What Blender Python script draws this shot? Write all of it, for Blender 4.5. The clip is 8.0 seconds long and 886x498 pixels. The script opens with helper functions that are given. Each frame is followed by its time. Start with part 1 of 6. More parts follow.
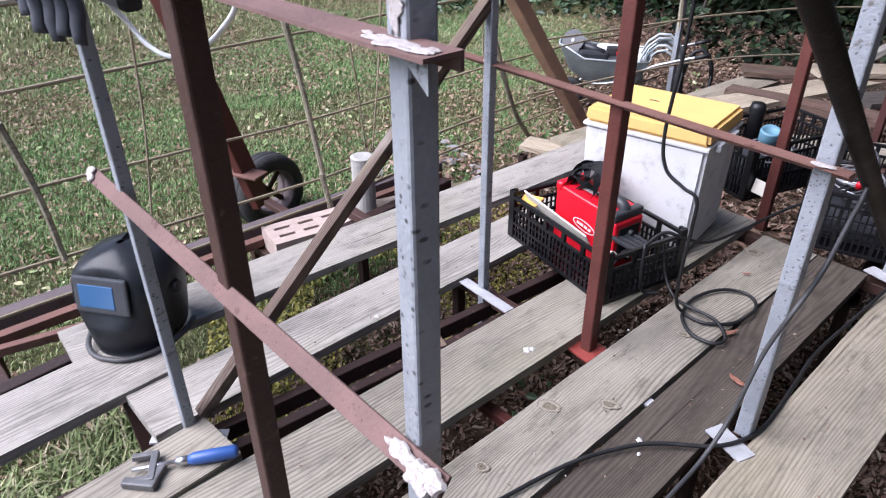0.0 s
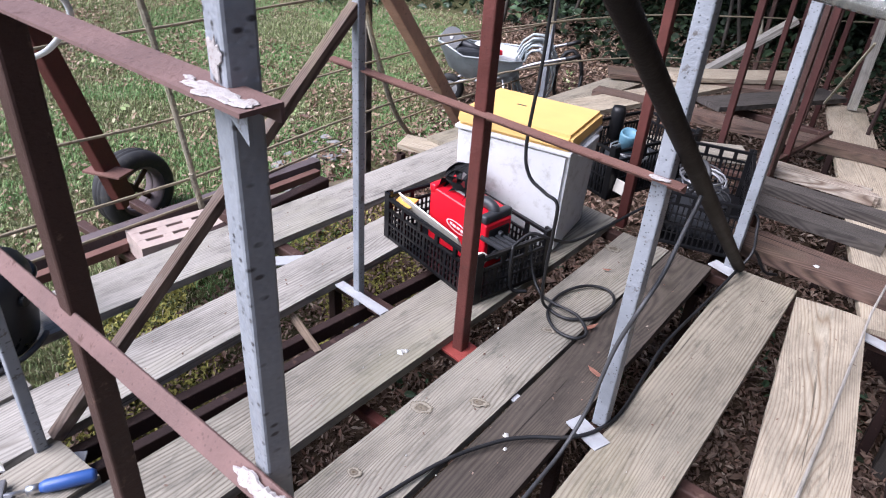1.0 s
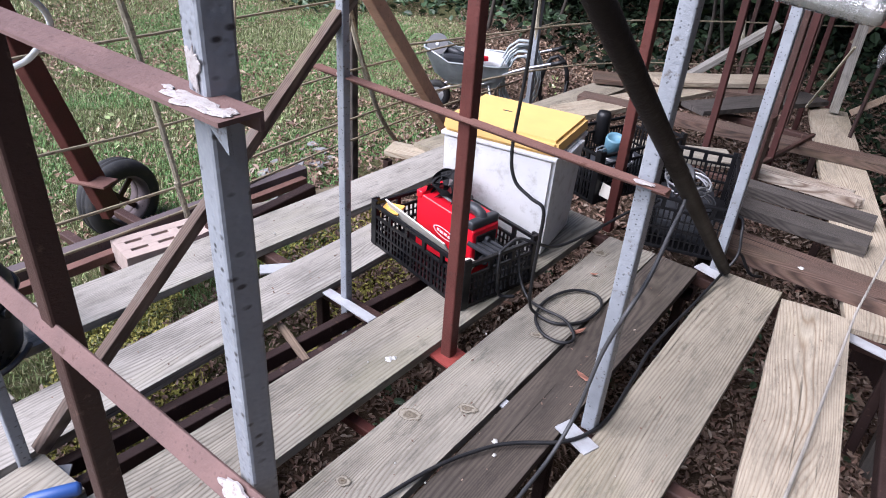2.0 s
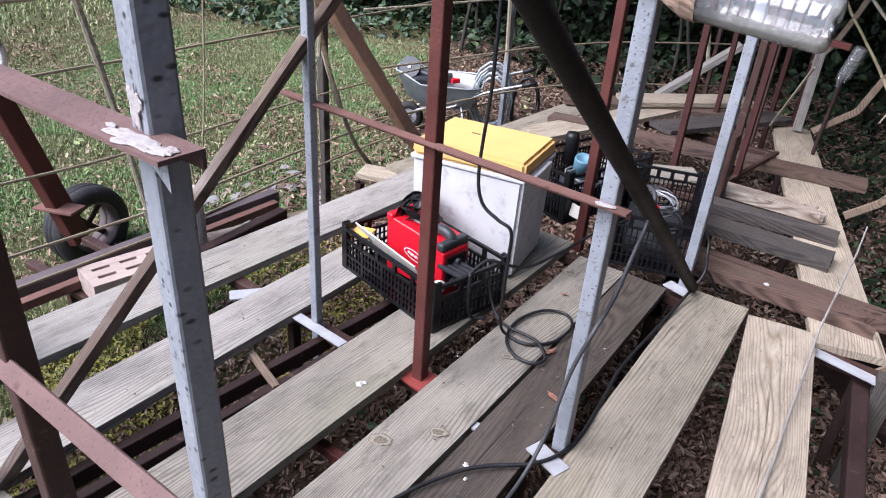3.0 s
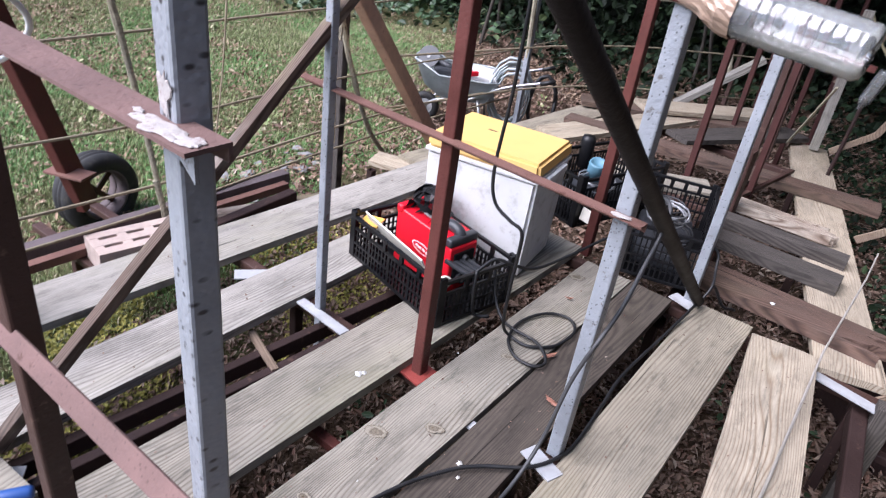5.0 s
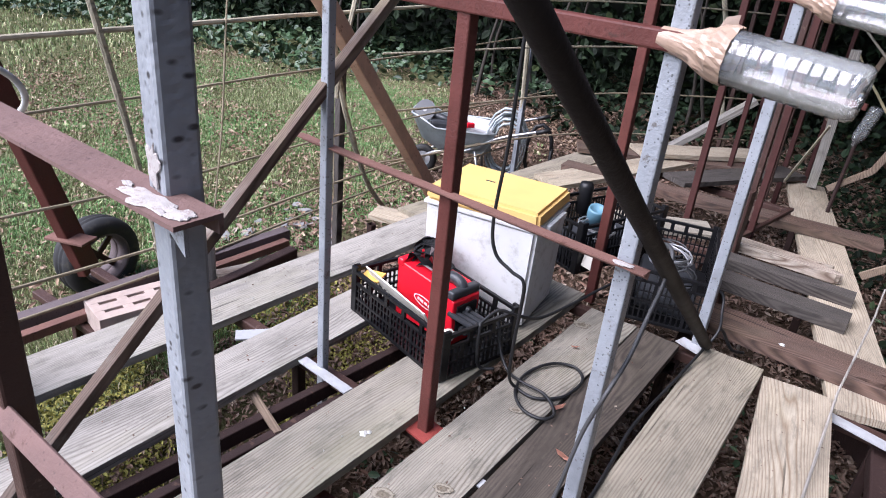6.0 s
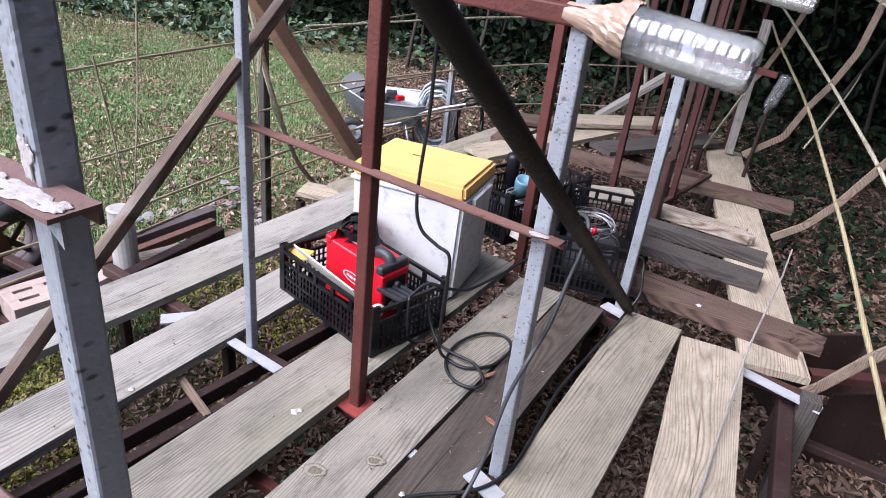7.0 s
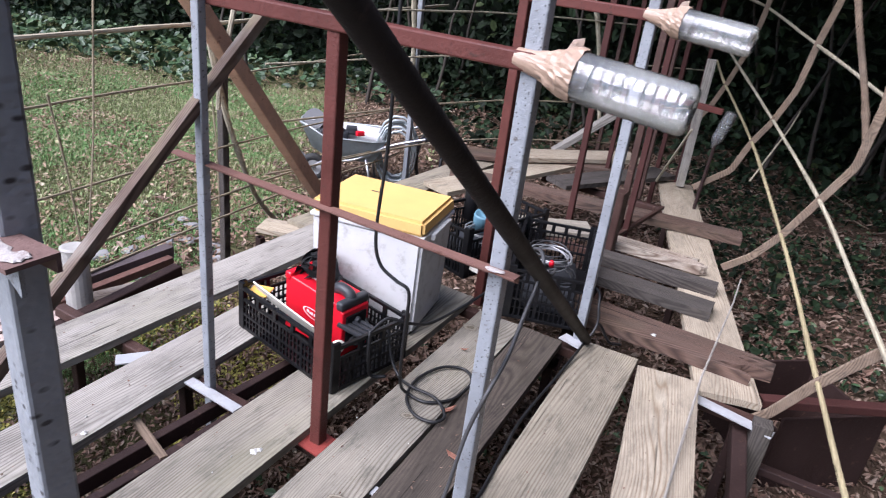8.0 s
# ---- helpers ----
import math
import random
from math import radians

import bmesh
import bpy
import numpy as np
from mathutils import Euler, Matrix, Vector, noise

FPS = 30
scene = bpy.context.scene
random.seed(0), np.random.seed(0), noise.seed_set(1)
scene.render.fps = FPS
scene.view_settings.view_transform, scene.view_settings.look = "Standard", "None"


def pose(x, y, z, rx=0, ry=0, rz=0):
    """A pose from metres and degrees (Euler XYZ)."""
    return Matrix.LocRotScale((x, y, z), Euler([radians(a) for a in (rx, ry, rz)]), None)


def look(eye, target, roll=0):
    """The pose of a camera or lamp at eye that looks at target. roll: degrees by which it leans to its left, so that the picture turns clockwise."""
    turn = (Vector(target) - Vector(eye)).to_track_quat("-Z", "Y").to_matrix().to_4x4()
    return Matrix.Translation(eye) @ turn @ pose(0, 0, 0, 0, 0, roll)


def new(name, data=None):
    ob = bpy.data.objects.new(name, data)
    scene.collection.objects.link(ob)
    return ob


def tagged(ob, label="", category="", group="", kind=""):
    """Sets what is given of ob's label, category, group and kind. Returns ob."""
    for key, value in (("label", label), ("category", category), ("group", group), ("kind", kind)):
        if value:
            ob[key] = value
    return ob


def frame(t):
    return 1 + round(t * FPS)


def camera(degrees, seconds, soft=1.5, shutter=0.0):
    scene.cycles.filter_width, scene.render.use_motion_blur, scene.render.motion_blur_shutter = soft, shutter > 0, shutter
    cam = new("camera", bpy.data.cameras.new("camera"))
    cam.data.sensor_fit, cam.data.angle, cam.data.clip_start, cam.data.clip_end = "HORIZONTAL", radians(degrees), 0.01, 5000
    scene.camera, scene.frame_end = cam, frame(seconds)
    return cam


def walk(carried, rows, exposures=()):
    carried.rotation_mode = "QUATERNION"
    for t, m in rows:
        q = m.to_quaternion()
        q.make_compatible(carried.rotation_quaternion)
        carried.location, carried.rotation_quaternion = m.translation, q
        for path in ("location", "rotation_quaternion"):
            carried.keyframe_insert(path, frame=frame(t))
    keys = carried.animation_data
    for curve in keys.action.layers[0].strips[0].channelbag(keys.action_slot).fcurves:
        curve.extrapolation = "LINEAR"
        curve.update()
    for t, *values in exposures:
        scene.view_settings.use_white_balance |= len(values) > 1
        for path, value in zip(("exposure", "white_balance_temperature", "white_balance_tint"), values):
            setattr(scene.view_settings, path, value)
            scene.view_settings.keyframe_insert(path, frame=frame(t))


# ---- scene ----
cam = camera(66.9, 8.0, soft=1.0, shutter=0.4)
PATH = [
    (0, (0.629, -0.097, 1.196), (-0.518, 1.185, 0.176), -0.3),
    (0.5, (0.64, -0.078, 1.214), (-0.443, 1.281, 0.223), 0.2),
    (1, (0.666, -0.064, 1.245), (-0.212, 1.403, 0.207), 4.3),
    (1.2, (0.662, -0.062, 1.244), (-0.231, 1.418, 0.238), 3.2),
    (2.3, (0.682, -0.058, 1.249), (-0.162, 1.436, 0.223), 4.3),
    (2.5, (0.691, -0.053, 1.252), (-0.147, 1.454, 0.237), 3.4),
    (3, (0.693, -0.047, 1.26), (-0.126, 1.5, 0.293), 4.2),
    (3.5, (0.686, -0.042, 1.266), (-0.167, 1.501, 0.321), 4.5),
    (4, (0.674, -0.02, 1.249), (-0.251, 1.444, 0.249), 3.8),
    (4.5, (0.648, -0.031, 1.258), (-0.385, 1.334, 0.223), 4.9),
    (5, (0.67, -0.041, 1.268), (-0.148, 1.49, 0.274), 8.4),
    (6.3, (0.663, -0.022, 1.275), (-0.21, 1.562, 0.421), 5.2),
    (6.5, (0.696, -0.031, 1.287), (-0.111, 1.559, 0.381), 5.6),
    (7, (0.703, -0.014, 1.288), (0.01, 1.621, 0.366), 6.7),
    (7.5, (0.704, -0.018, 1.295), (0.025, 1.648, 0.421), 6.9),
    (8, (0.719, -0.03, 1.308), (0.101, 1.685, 0.485), 7.3),
]
walk(cam, [(t, look(eye, target, roll)) for t, eye, target, roll in PATH], [(0, 1.52, 5950, 20.0), (3, 1.48, 5950, 20.0), (4.5, 1.55, 5950, 20.0), (7.5, 1.52, 5950, 20.0), (8, 1.48, 5950, 20.0)])

# ---- world and light: overcast afternoon under trees ----
world = bpy.data.worlds.new("world")
scene.world = world
world.use_nodes = True
wn = world.node_tree.nodes
sky = wn.new("ShaderNodeTexSky")
sky.sky_type, sky.sun_disc = "NISHITA", False
sky.sun_elevation, sky.sun_rotation = radians(49), radians(216)
sky.air_density, sky.dust_density = 1.0, 1.0
wn["Background"].inputs[1].default_value = 0.068
world.node_tree.links.new(sky.outputs[0], wn["Background"].inputs[0])
sun_data = bpy.data.lights.new("sun", "SUN")
sun_data.energy, sun_data.angle, sun_data.color = 3.2, radians(55), (1.0, 0.985, 0.965)
sun = new("sun", sun_data)
sun.matrix_world = look((-4.6, -6.4, 9.2), (0, 0, 0))

# ---- materials ----


class Mat:
    """A node material with small helpers."""

    def __init__(self, name, rough=0.7, metal=0.0, spec=0.5):
        self.m = bpy.data.materials.new(name)
        self.m.use_nodes = True
        self.t = self.m.node_tree
        self.b = self.t.nodes["Principled BSDF"]
        self.b.inputs["Roughness"].default_value = rough
        self.b.inputs["Metallic"].default_value = metal
        self.b.inputs["Specular IOR Level"].default_value = spec

    def node(self, kind, **sets):
        n = self.t.nodes.new(kind)
        if "operation" in sets:
            n.operation = sets["operation"]
        if "data_type" in sets:
            n.data_type, n.blend_type = sets["data_type"], sets["blend_type"]
        if "feature" in sets:
            n.feature = sets["feature"]
        if "wave_type" in sets:
            n.wave_type, n.rings_direction, n.wave_profile = sets["wave_type"], sets["rings_direction"], sets["wave_profile"]
        return n

    def link(self, a, b):
        self.t.links.new(a, b)

    def coords(self, scale=(1, 1, 1), jitter=True, space="Object"):
        tc = self.node("ShaderNodeTexCoord")
        mp = self.node("ShaderNodeMapping")
        mp.inputs["Scale"].default_value = scale
        src = tc.outputs[space]
        if jitter:
            info = self.node("ShaderNodeObjectInfo")
            mul = self.node("ShaderNodeMath", operation="MULTIPLY")
            mul.inputs[1].default_value = 17.3
            self.link(info.outputs["Random"], mul.inputs[0])
            add = self.node("ShaderNodeVectorMath", operation="ADD")
            self.link(src, add.inputs[0])
            self.link(mul.outputs[0], add.inputs[1])
            src = add.outputs[0]
        self.link(src, mp.inputs[0])
        return mp.outputs[0]

    def noise(self, vec, scale, detail=4.0, rough=0.6, distort=0.0):
        n = self.node("ShaderNodeTexNoise")
        n.inputs["Scale"].default_value, n.inputs["Detail"].default_value = scale, detail
        n.inputs["Roughness"].default_value, n.inputs["Distortion"].default_value = rough, distort
        self.link(vec, n.inputs["Vector"])
        return n.outputs["Fac"]

    def ramp(self, fac, stops, mode="LINEAR"):
        r = self.node("ShaderNodeValToRGB")
        r.color_ramp.interpolation = mode
        el = r.color_ramp.elements
        while len(el) < len(stops):
            el.new(0.5)
        for e, (pos, col) in zip(el, stops):
            e.position = pos
            e.color = (*col, 1) if len(col) == 3 else col
        self.link(fac, r.inputs[0])
        return r.outputs[0]

    def mix(self, fac, a, b, mode="MIX"):
        n = self.node("ShaderNodeMix", data_type="RGBA", blend_type=mode)
        for sock, v in ((n.inputs[0], fac), (n.inputs[6], a), (n.inputs[7], b)):
            if isinstance(v, (int, float)):
                sock.default_value = v
            elif isinstance(v, tuple):
                sock.default_value = (*v, 1)
            else:
                self.link(v, sock)
        return n.outputs[2]

    def color(self, out):
        self.link(out, self.b.inputs["Base Color"])

    def bump(self, height, strength=0.3, dist=0.002):
        n = self.node("ShaderNodeBump")
        n.inputs["Strength"].default_value, n.inputs["Distance"].default_value = strength, dist
        self.link(height, n.inputs["Height"])
        self.link(n.outputs[0], self.b.inputs["Normal"])

    def roughness(self, out):
        self.link(out, self.b.inputs["Roughness"])


def grey(v):
    return (v, v, v)


def wood_material(name, light, mid, dark, stain, stain_amount=0.5, grain=0.6, bold=0.0):
    """Sawn softwood: cathedral growth rings and fine fibres along local y, weather stains across."""
    k = Mat(name, rough=0.82, spec=0.25)
    def calc(op, a, b=0.0, c=0.0):
        n = k.node("ShaderNodeMath", operation=op)
        for sock, v in zip(n.inputs, (a, b, c)):
            if isinstance(v, (int, float)):
                sock.default_value = v
            else:
                k.link(v, sock)
        return n.outputs[0]

    # growth rings cut by the saw: lines along the board that swerve and close into flames and eyes
    field = k.noise(k.coords((4.6, 0.75, 4.6)), 1.0, 2.0, 0.4, 0.25)
    waver = k.noise(k.coords((26, 2.6, 26)), 1.0, 2.0, 0.5)
    sep = k.node("ShaderNodeSeparateXYZ")
    k.link(k.coords((1, 1, 1), jitter=False), sep.inputs[0])
    across = calc("ADD", calc("MULTIPLY_ADD", field, 0.24, sep.outputs["X"]), calc("MULTIPLY", waver, 0.006))
    half = k.node("ShaderNodeMath", operation="MULTIPLY_ADD")
    half.inputs[1].default_value, half.inputs[2].default_value = 0.5, 0.5
    k.link(calc("SINE", calc("MULTIPLY", across, 1150.0 * grain)), half.inputs[0])
    ring = half.outputs[0]
    fibre = k.noise(k.coords((230, 6, 230)), 1.0, 4.0, 0.65)
    cracks = k.noise(k.coords((70, 1.5, 70)), 1.0, 3.0, 0.6)
    lines = k.ramp(ring, [(0.0, tuple((1 - 0.25 * bold) * a for a in dark)), (0.12, tuple((a + b) / 2 for a, b in zip(dark, mid))), (0.42, mid), (0.85, light)])
    show = k.ramp(k.noise(k.coords((9.0, 1.5, 9.0)), 1.0, 3.0, 0.6), [(0.36, grey(0.30 + 0.4 * bold)), (0.62, grey(0.9 + 0.1 * bold))])
    col = k.mix(show, tuple((a + 2 * b) / 3 for a, b in zip(mid, light)), lines)
    fib = k.ramp(fibre, [(0.3, grey(0.74)), (0.7, grey(1.10))])
    col = k.mix(0.8, col, fib, "MULTIPLY")
    blot = k.noise(k.coords((5.0, 2.0, 5.0)), 1.0, 6.0, 0.66)
    blot_fac = k.ramp(blot, [(0.46, grey(0)), (0.70, grey(stain_amount * 0.8))])
    col = k.mix(blot_fac, col, stain)
    algae = k.ramp(k.noise(k.coords((3.1, 1.1, 3.1)), 1.0, 5.0, 0.7), [(0.52, grey(0)), (0.72, grey(0.45 * stain_amount))])
    col = k.mix(algae, col, (stain[0] * 1.12, stain[1] * 1.15, stain[2] * 0.72))
    worn = k.ramp(k.noise(k.coords((11, 3.4, 11)), 1.0, 7.0, 0.72), [(0.34, grey(0.66)), (0.52, grey(1.0)), (0.70, grey(1.14))])
    col = k.mix(0.85, col, worn, "MULTIPLY")
    dirt = k.ramp(k.noise(k.coords((34, 9, 34)), 1.0, 6.0, 0.75), [(0.53, grey(0)), (0.72, grey(0.75))])
    col = k.mix(dirt, col, tuple(c * 0.45 for c in stain))
    crack_fac = k.ramp(cracks, [(0.29, grey(0.85)), (0.335, grey(0))])
    col = k.mix(crack_fac, col, tuple(c * 0.22 for c in mid))
    k.color(col)
    k.bump(k.mix(0.35, fib, ring), 0.55, 0.0022)
    return k.m


WOOD_GREY = wood_material("weathered_plank", (0.318, 0.288, 0.237), (0.271, 0.241, 0.194), (0.133, 0.110, 0.084), (0.172, 0.163, 0.136), 0.7)
WOOD_BLEACHED = wood_material("bleached_plank", (0.370, 0.344, 0.307), (0.319, 0.294, 0.260), (0.185, 0.164, 0.139), (0.227, 0.210, 0.185), 0.6)
WOOD_TAN = wood_material("tan_plank", (0.336, 0.295, 0.226), (0.287, 0.246, 0.184), (0.164, 0.131, 0.094), (0.197, 0.180, 0.143), 0.6)
WOOD_DARK = wood_material("wet_dark_plank", (0.092, 0.075, 0.060), (0.069, 0.055, 0.044), (0.044, 0.035, 0.029), (0.053, 0.046, 0.040), 0.5)
WOOD_PINE = wood_material("fresh_pine", (0.430, 0.370, 0.285), (0.385, 0.322, 0.238), (0.225, 0.155, 0.100), (0.365, 0.310, 0.238), 0.30, 0.62, 0.15)
WOOD_TIE = wood_material("old_brown_board", (0.165, 0.105, 0.080), (0.100, 0.060, 0.046), (0.036, 0.022, 0.018), (0.110, 0.088, 0.074), 0.8, 0.8)
WOOD_FLAKED = wood_material("flaking_pale_board", (0.46, 0.40, 0.33), (0.33, 0.27, 0.215), (0.13, 0.085, 0.062), (0.15, 0.10, 0.075), 0.95)
WOOD_SLATE = wood_material("dark_grey_board", (0.098, 0.085, 0.076), (0.062, 0.053, 0.047), (0.028, 0.023, 0.021), (0.055, 0.050, 0.046), 0.7, 0.8)


def steel_paint(name, base, rust, flecks=0.5, rough=0.5, scale=1.0, spec=0.5):
    """Brushed-on metal paint with dark flecks, chips of rust and uneven gloss."""
    k = Mat(name, rough=rough, spec=spec)
    big = k.noise(k.coords((9 * scale, 9 * scale, 4 * scale)), 1.0, 5.0, 0.65)
    col = k.ramp(big, [(0.25, tuple(c * 0.72 for c in base)), (0.55, base), (0.8, tuple(min(1, c * 1.25) for c in base))])
    vor = k.node("ShaderNodeTexVoronoi", feature="F1")
    vor.inputs["Scale"].default_value = 1.0
    k.link(k.coords((105 * scale, 105 * scale, 60 * scale)), vor.inputs["Vector"])
    spot = k.ramp(vor.outputs["Distance"], [(0.12, grey(flecks)), (0.26, grey(0))])
    some = k.ramp(k.noise(k.coords((34 * scale, 34 * scale, 20 * scale)), 1.0, 3.0, 0.6), [(0.40, grey(0)), (0.50, grey(1))])
    spot = k.mix(1.0, spot, some, "MULTIPLY")
    col = k.mix(spot, col, tuple(c * 0.16 for c in base))
    chip = k.ramp(k.noise(k.coords((26 * scale, 26 * scale, 26 * scale)), 1.0, 6.0, 0.72), [(0.60, grey(0)), (0.66, grey(0.85))])
    col = k.mix(chip, col, rust)
    k.color(col)
    k.bump(k.noise(k.coords((95, 95, 60)), 1.0, 5.0, 0.65), 0.8, 0.0025)
    k.roughness(k.ramp(big, [(0.2, grey(rough - 0.12)), (0.8, grey(rough + 0.2))]))
    return k.m


STEEL_GREY = steel_paint("grey_painted_steel", (0.255, 0.272, 0.295), (0.10, 0.085, 0.075), 0.9, 0.42)
STEEL_DEEP = steel_paint("deep_brown_steel", (0.030, 0.016, 0.014), (0.075, 0.042, 0.032), 0.3, 0.6, spec=0.3)
STEEL_RAIL = steel_paint("weathered_rail_steel", (0.115, 0.090, 0.092), (0.06, 0.034, 0.028), 0.4, 0.7, spec=0.3)
STEEL_PRIMER = steel_paint("fresh_red_primer", (0.26, 0.050, 0.040), (0.10, 0.035, 0.025), 0.25, 0.6, spec=0.3)
STEEL_RED = steel_paint("red_oxide_steel", (0.098, 0.029, 0.023), (0.05, 0.024, 0.018), 0.35, 0.55, spec=0.3)
# red oxide darkened: the shade on the back posts is in the colour
STEEL_BACK = steel_paint("maroon_shade_steel", (0.060, 0.023, 0.020), (0.04, 0.02, 0.016), 0.35, 0.65, spec=0.2)
STEEL_RUST = steel_paint("rusty_primer_steel", (0.165, 0.085, 0.068), (0.09, 0.04, 0.028), 0.35, 0.75, spec=0.3)
STEEL_PINK = steel_paint("faded_primer_steel", (0.155, 0.095, 0.085), (0.085, 0.045, 0.036), 0.35, 0.75, spec=0.3)
STEEL_BROWN = steel_paint("dark_brown_steel", (0.056, 0.028, 0.022), (0.12, 0.072, 0.054), 0.3, 0.55, spec=0.35)
STEEL_BLACK = steel_paint("black_brown_steel", (0.010, 0.0075, 0.0068), (0.018, 0.012, 0.010), 0.3, 0.6, spec=0.22)
STEEL_TAN = steel_paint("tan_brown_steel", (0.60, 0.37, 0.255), (0.26, 0.13, 0.085), 0.3, 0.6)
STEEL_ROD = steel_paint("rusty_rod", (0.29, 0.24, 0.16), (0.14, 0.085, 0.05), 0.3, 0.8)
BRACE_WOOD = wood_material("brown_batten", (0.150, 0.108, 0.085), (0.098, 0.066, 0.051), (0.034, 0.022, 0.018), (0.300, 0.270, 0.235), 1.2)
CANE = wood_material("dry_cane", (0.47, 0.42, 0.31), (0.38, 0.335, 0.245), (0.26, 0.22, 0.16), (0.25, 0.24, 0.185), 0.5, 0.5)
CANE_YELLOW = wood_material("yellow_cane", (0.40, 0.335, 0.20), (0.34, 0.28, 0.16), (0.26, 0.21, 0.12), (0.36, 0.33, 0.18), 0.4, 0.5)
LATH = wood_material("brown_lath", (0.25, 0.185, 0.135), (0.17, 0.12, 0.085), (0.10, 0.072, 0.052), (0.19, 0.16, 0.13), 0.5)


def hammered_paint():
    """Thick grey hammer-finish paint: dimpled, glossy on the crests, with dark pits and rusty nicks."""
    k = Mat("grey_hammered_paint", rough=0.36, spec=0.55)
    dents = k.node("ShaderNodeTexVoronoi", feature="SMOOTH_F1")
    dents.inputs["Scale"].default_value = 1.0
    k.link(k.coords((170, 170, 120)), dents.inputs["Vector"])
    lumps = k.noise(k.coords((60, 60, 34)), 1.0, 4.0, 0.6)
    big = k.noise(k.coords((11, 11, 5)), 1.0, 4.0, 0.6)
    col = k.ramp(big, [(0.3, (0.205, 0.220, 0.242)), (0.7, (0.285, 0.302, 0.326))])
    pits = k.node("ShaderNodeTexVoronoi", feature="F1")
    pits.inputs["Scale"].default_value = 1.0
    k.link(k.coords((88, 88, 46)), pits.inputs["Vector"])
    some = k.ramp(k.noise(k.coords((30, 30, 17)), 1.0, 3.0, 0.6), [(0.38, grey(0)), (0.50, grey(1))])
    spot = k.mix(1.0, k.ramp(pits.outputs["Distance"], [(0.15, grey(0.95)), (0.30, grey(0))]), some, "MULTIPLY")
    col = k.mix(spot, col, (0.035, 0.032, 0.034))
    k.color(col)
    k.bump(k.mix(0.5, dents.outputs["Distance"], lumps), 0.7, 0.0022)
    k.roughness(k.ramp(lumps, [(0.3, grey(0.28)), (0.7, grey(0.55))]))
    return k.m


STEEL_HAMMERED = hammered_paint()


def plain_material(name, base, rough=0.5, vary=0.15, dirt=None, dirt_amount=0.4, scale=8.0, metal=0.0, bump=0.1, spec=0.5):
    """A plain manufactured surface with slight unevenness and optional dirt."""
    k = Mat(name, rough=rough, metal=metal, spec=spec)
    v = k.coords((scale, scale, scale))
    n = k.noise(v, 1.0, 5.0, 0.65)
    col = k.ramp(n, [(0.3, tuple(c * (1 - vary) for c in base)), (0.7, tuple(min(1, c * (1 + vary)) for c in base))])
    if dirt:
        d = k.ramp(k.noise(k.coords((scale * 2.3,) * 3), 1.0, 6.0, 0.72), [(0.52, grey(0)), (0.70, grey(dirt_amount))])
        col = k.mix(d, col, dirt)
    k.color(col)
    k.bump(k.noise(k.coords((scale * 18,) * 3), 1.0, 3.0, 0.6), bump, 0.001)
    k.roughness(k.ramp(n, [(0.2, grey(max(0, rough - 0.1))), (0.8, grey(min(1, rough + 0.12)))]))
    return k.m


PLASTIC_BLACK = plain_material("black_plastic", (0.007, 0.007, 0.008), 0.32, 0.3, (0.03, 0.028, 0.026), 0.35, spec=0.28)
PLASTIC_DARK = plain_material("dark_grey_plastic", (0.035, 0.037, 0.042), 0.45, 0.25)
PLASTIC_RED = plain_material("red_plastic", (0.66, 0.008, 0.022), 0.38, 0.06)
PLASTIC_WHITE = plain_material("white_mark", (0.75, 0.72, 0.72), 0.5, 0.06)
FOAM_WHITE = plain_material("dirty_white_foam", (0.60, 0.60, 0.60), 0.8, 0.06, (0.30, 0.285, 0.26), 0.6, 9.0, bump=0.35, spec=0.3)
LID_YELLOW = plain_material("yellow_lid", (0.66, 0.42, 0.145), 0.75, 0.06, (0.60, 0.40, 0.16), 0.35, 9.0, spec=0.3)
RUBBER = plain_material("black_rubber", (0.011, 0.011, 0.012), 0.5, 0.3, (0.05, 0.047, 0.04), 0.3)
RUBBER_GREY = plain_material("dusty_rubber", (0.045, 0.045, 0.047), 0.55, 0.3)
TYRE = plain_material("tyre_rubber", (0.016, 0.016, 0.017), 0.75, 0.3, (0.07, 0.06, 0.045), 0.5)
PLATE_WHITE = plain_material("white_painted_plate", (0.35, 0.355, 0.365), 0.55, 0.15, (0.28, 0.24, 0.21), 0.5, 16.0)
PAINT_DRIP = plain_material("white_paint_splash", (0.38, 0.35, 0.335), 0.8, 0.25, (0.17, 0.105, 0.092), 0.95, 55.0, bump=0.8)
ZINC = plain_material("galvanised_sheet", (0.40, 0.44, 0.45), 0.45, 0.15, (0.20, 0.20, 0.19), 0.4, 7.0, metal=0.35)
ALU = plain_material("bare_metal", (0.5, 0.5, 0.51), 0.35, 0.15, None, 0, 10.0, metal=0.9)
CARD = plain_material("cardboard_white", (0.72, 0.68, 0.60), 0.85, 0.06, (0.5, 0.4, 0.25), 0.4)
CARD_OCHRE = plain_material("ochre_card", (0.62, 0.36, 0.08), 0.8, 0.1)
BLUE = plain_material("blue_grip", (0.030, 0.085, 0.28), 0.42, 0.15)
CUP_BLUE = plain_material("pale_blue_plastic", (0.095, 0.205, 0.27), 0.5, 0.1)
BRICK = plain_material("pale_brick", (0.44, 0.345, 0.30), 0.9, 0.12, (0.30, 0.25, 0.22), 0.5, 12.0, bump=0.4)
CONCRETE = plain_material("concrete", (0.42, 0.40, 0.37), 0.9, 0.15, (0.2, 0.19, 0.17), 0.5, 10.0, bump=0.5)
TAPE = plain_material("beige_tape", (0.36, 0.255, 0.190), 0.38, 0.15, (0.24, 0.155, 0.11), 0.5, 22.0, bump=0.5)
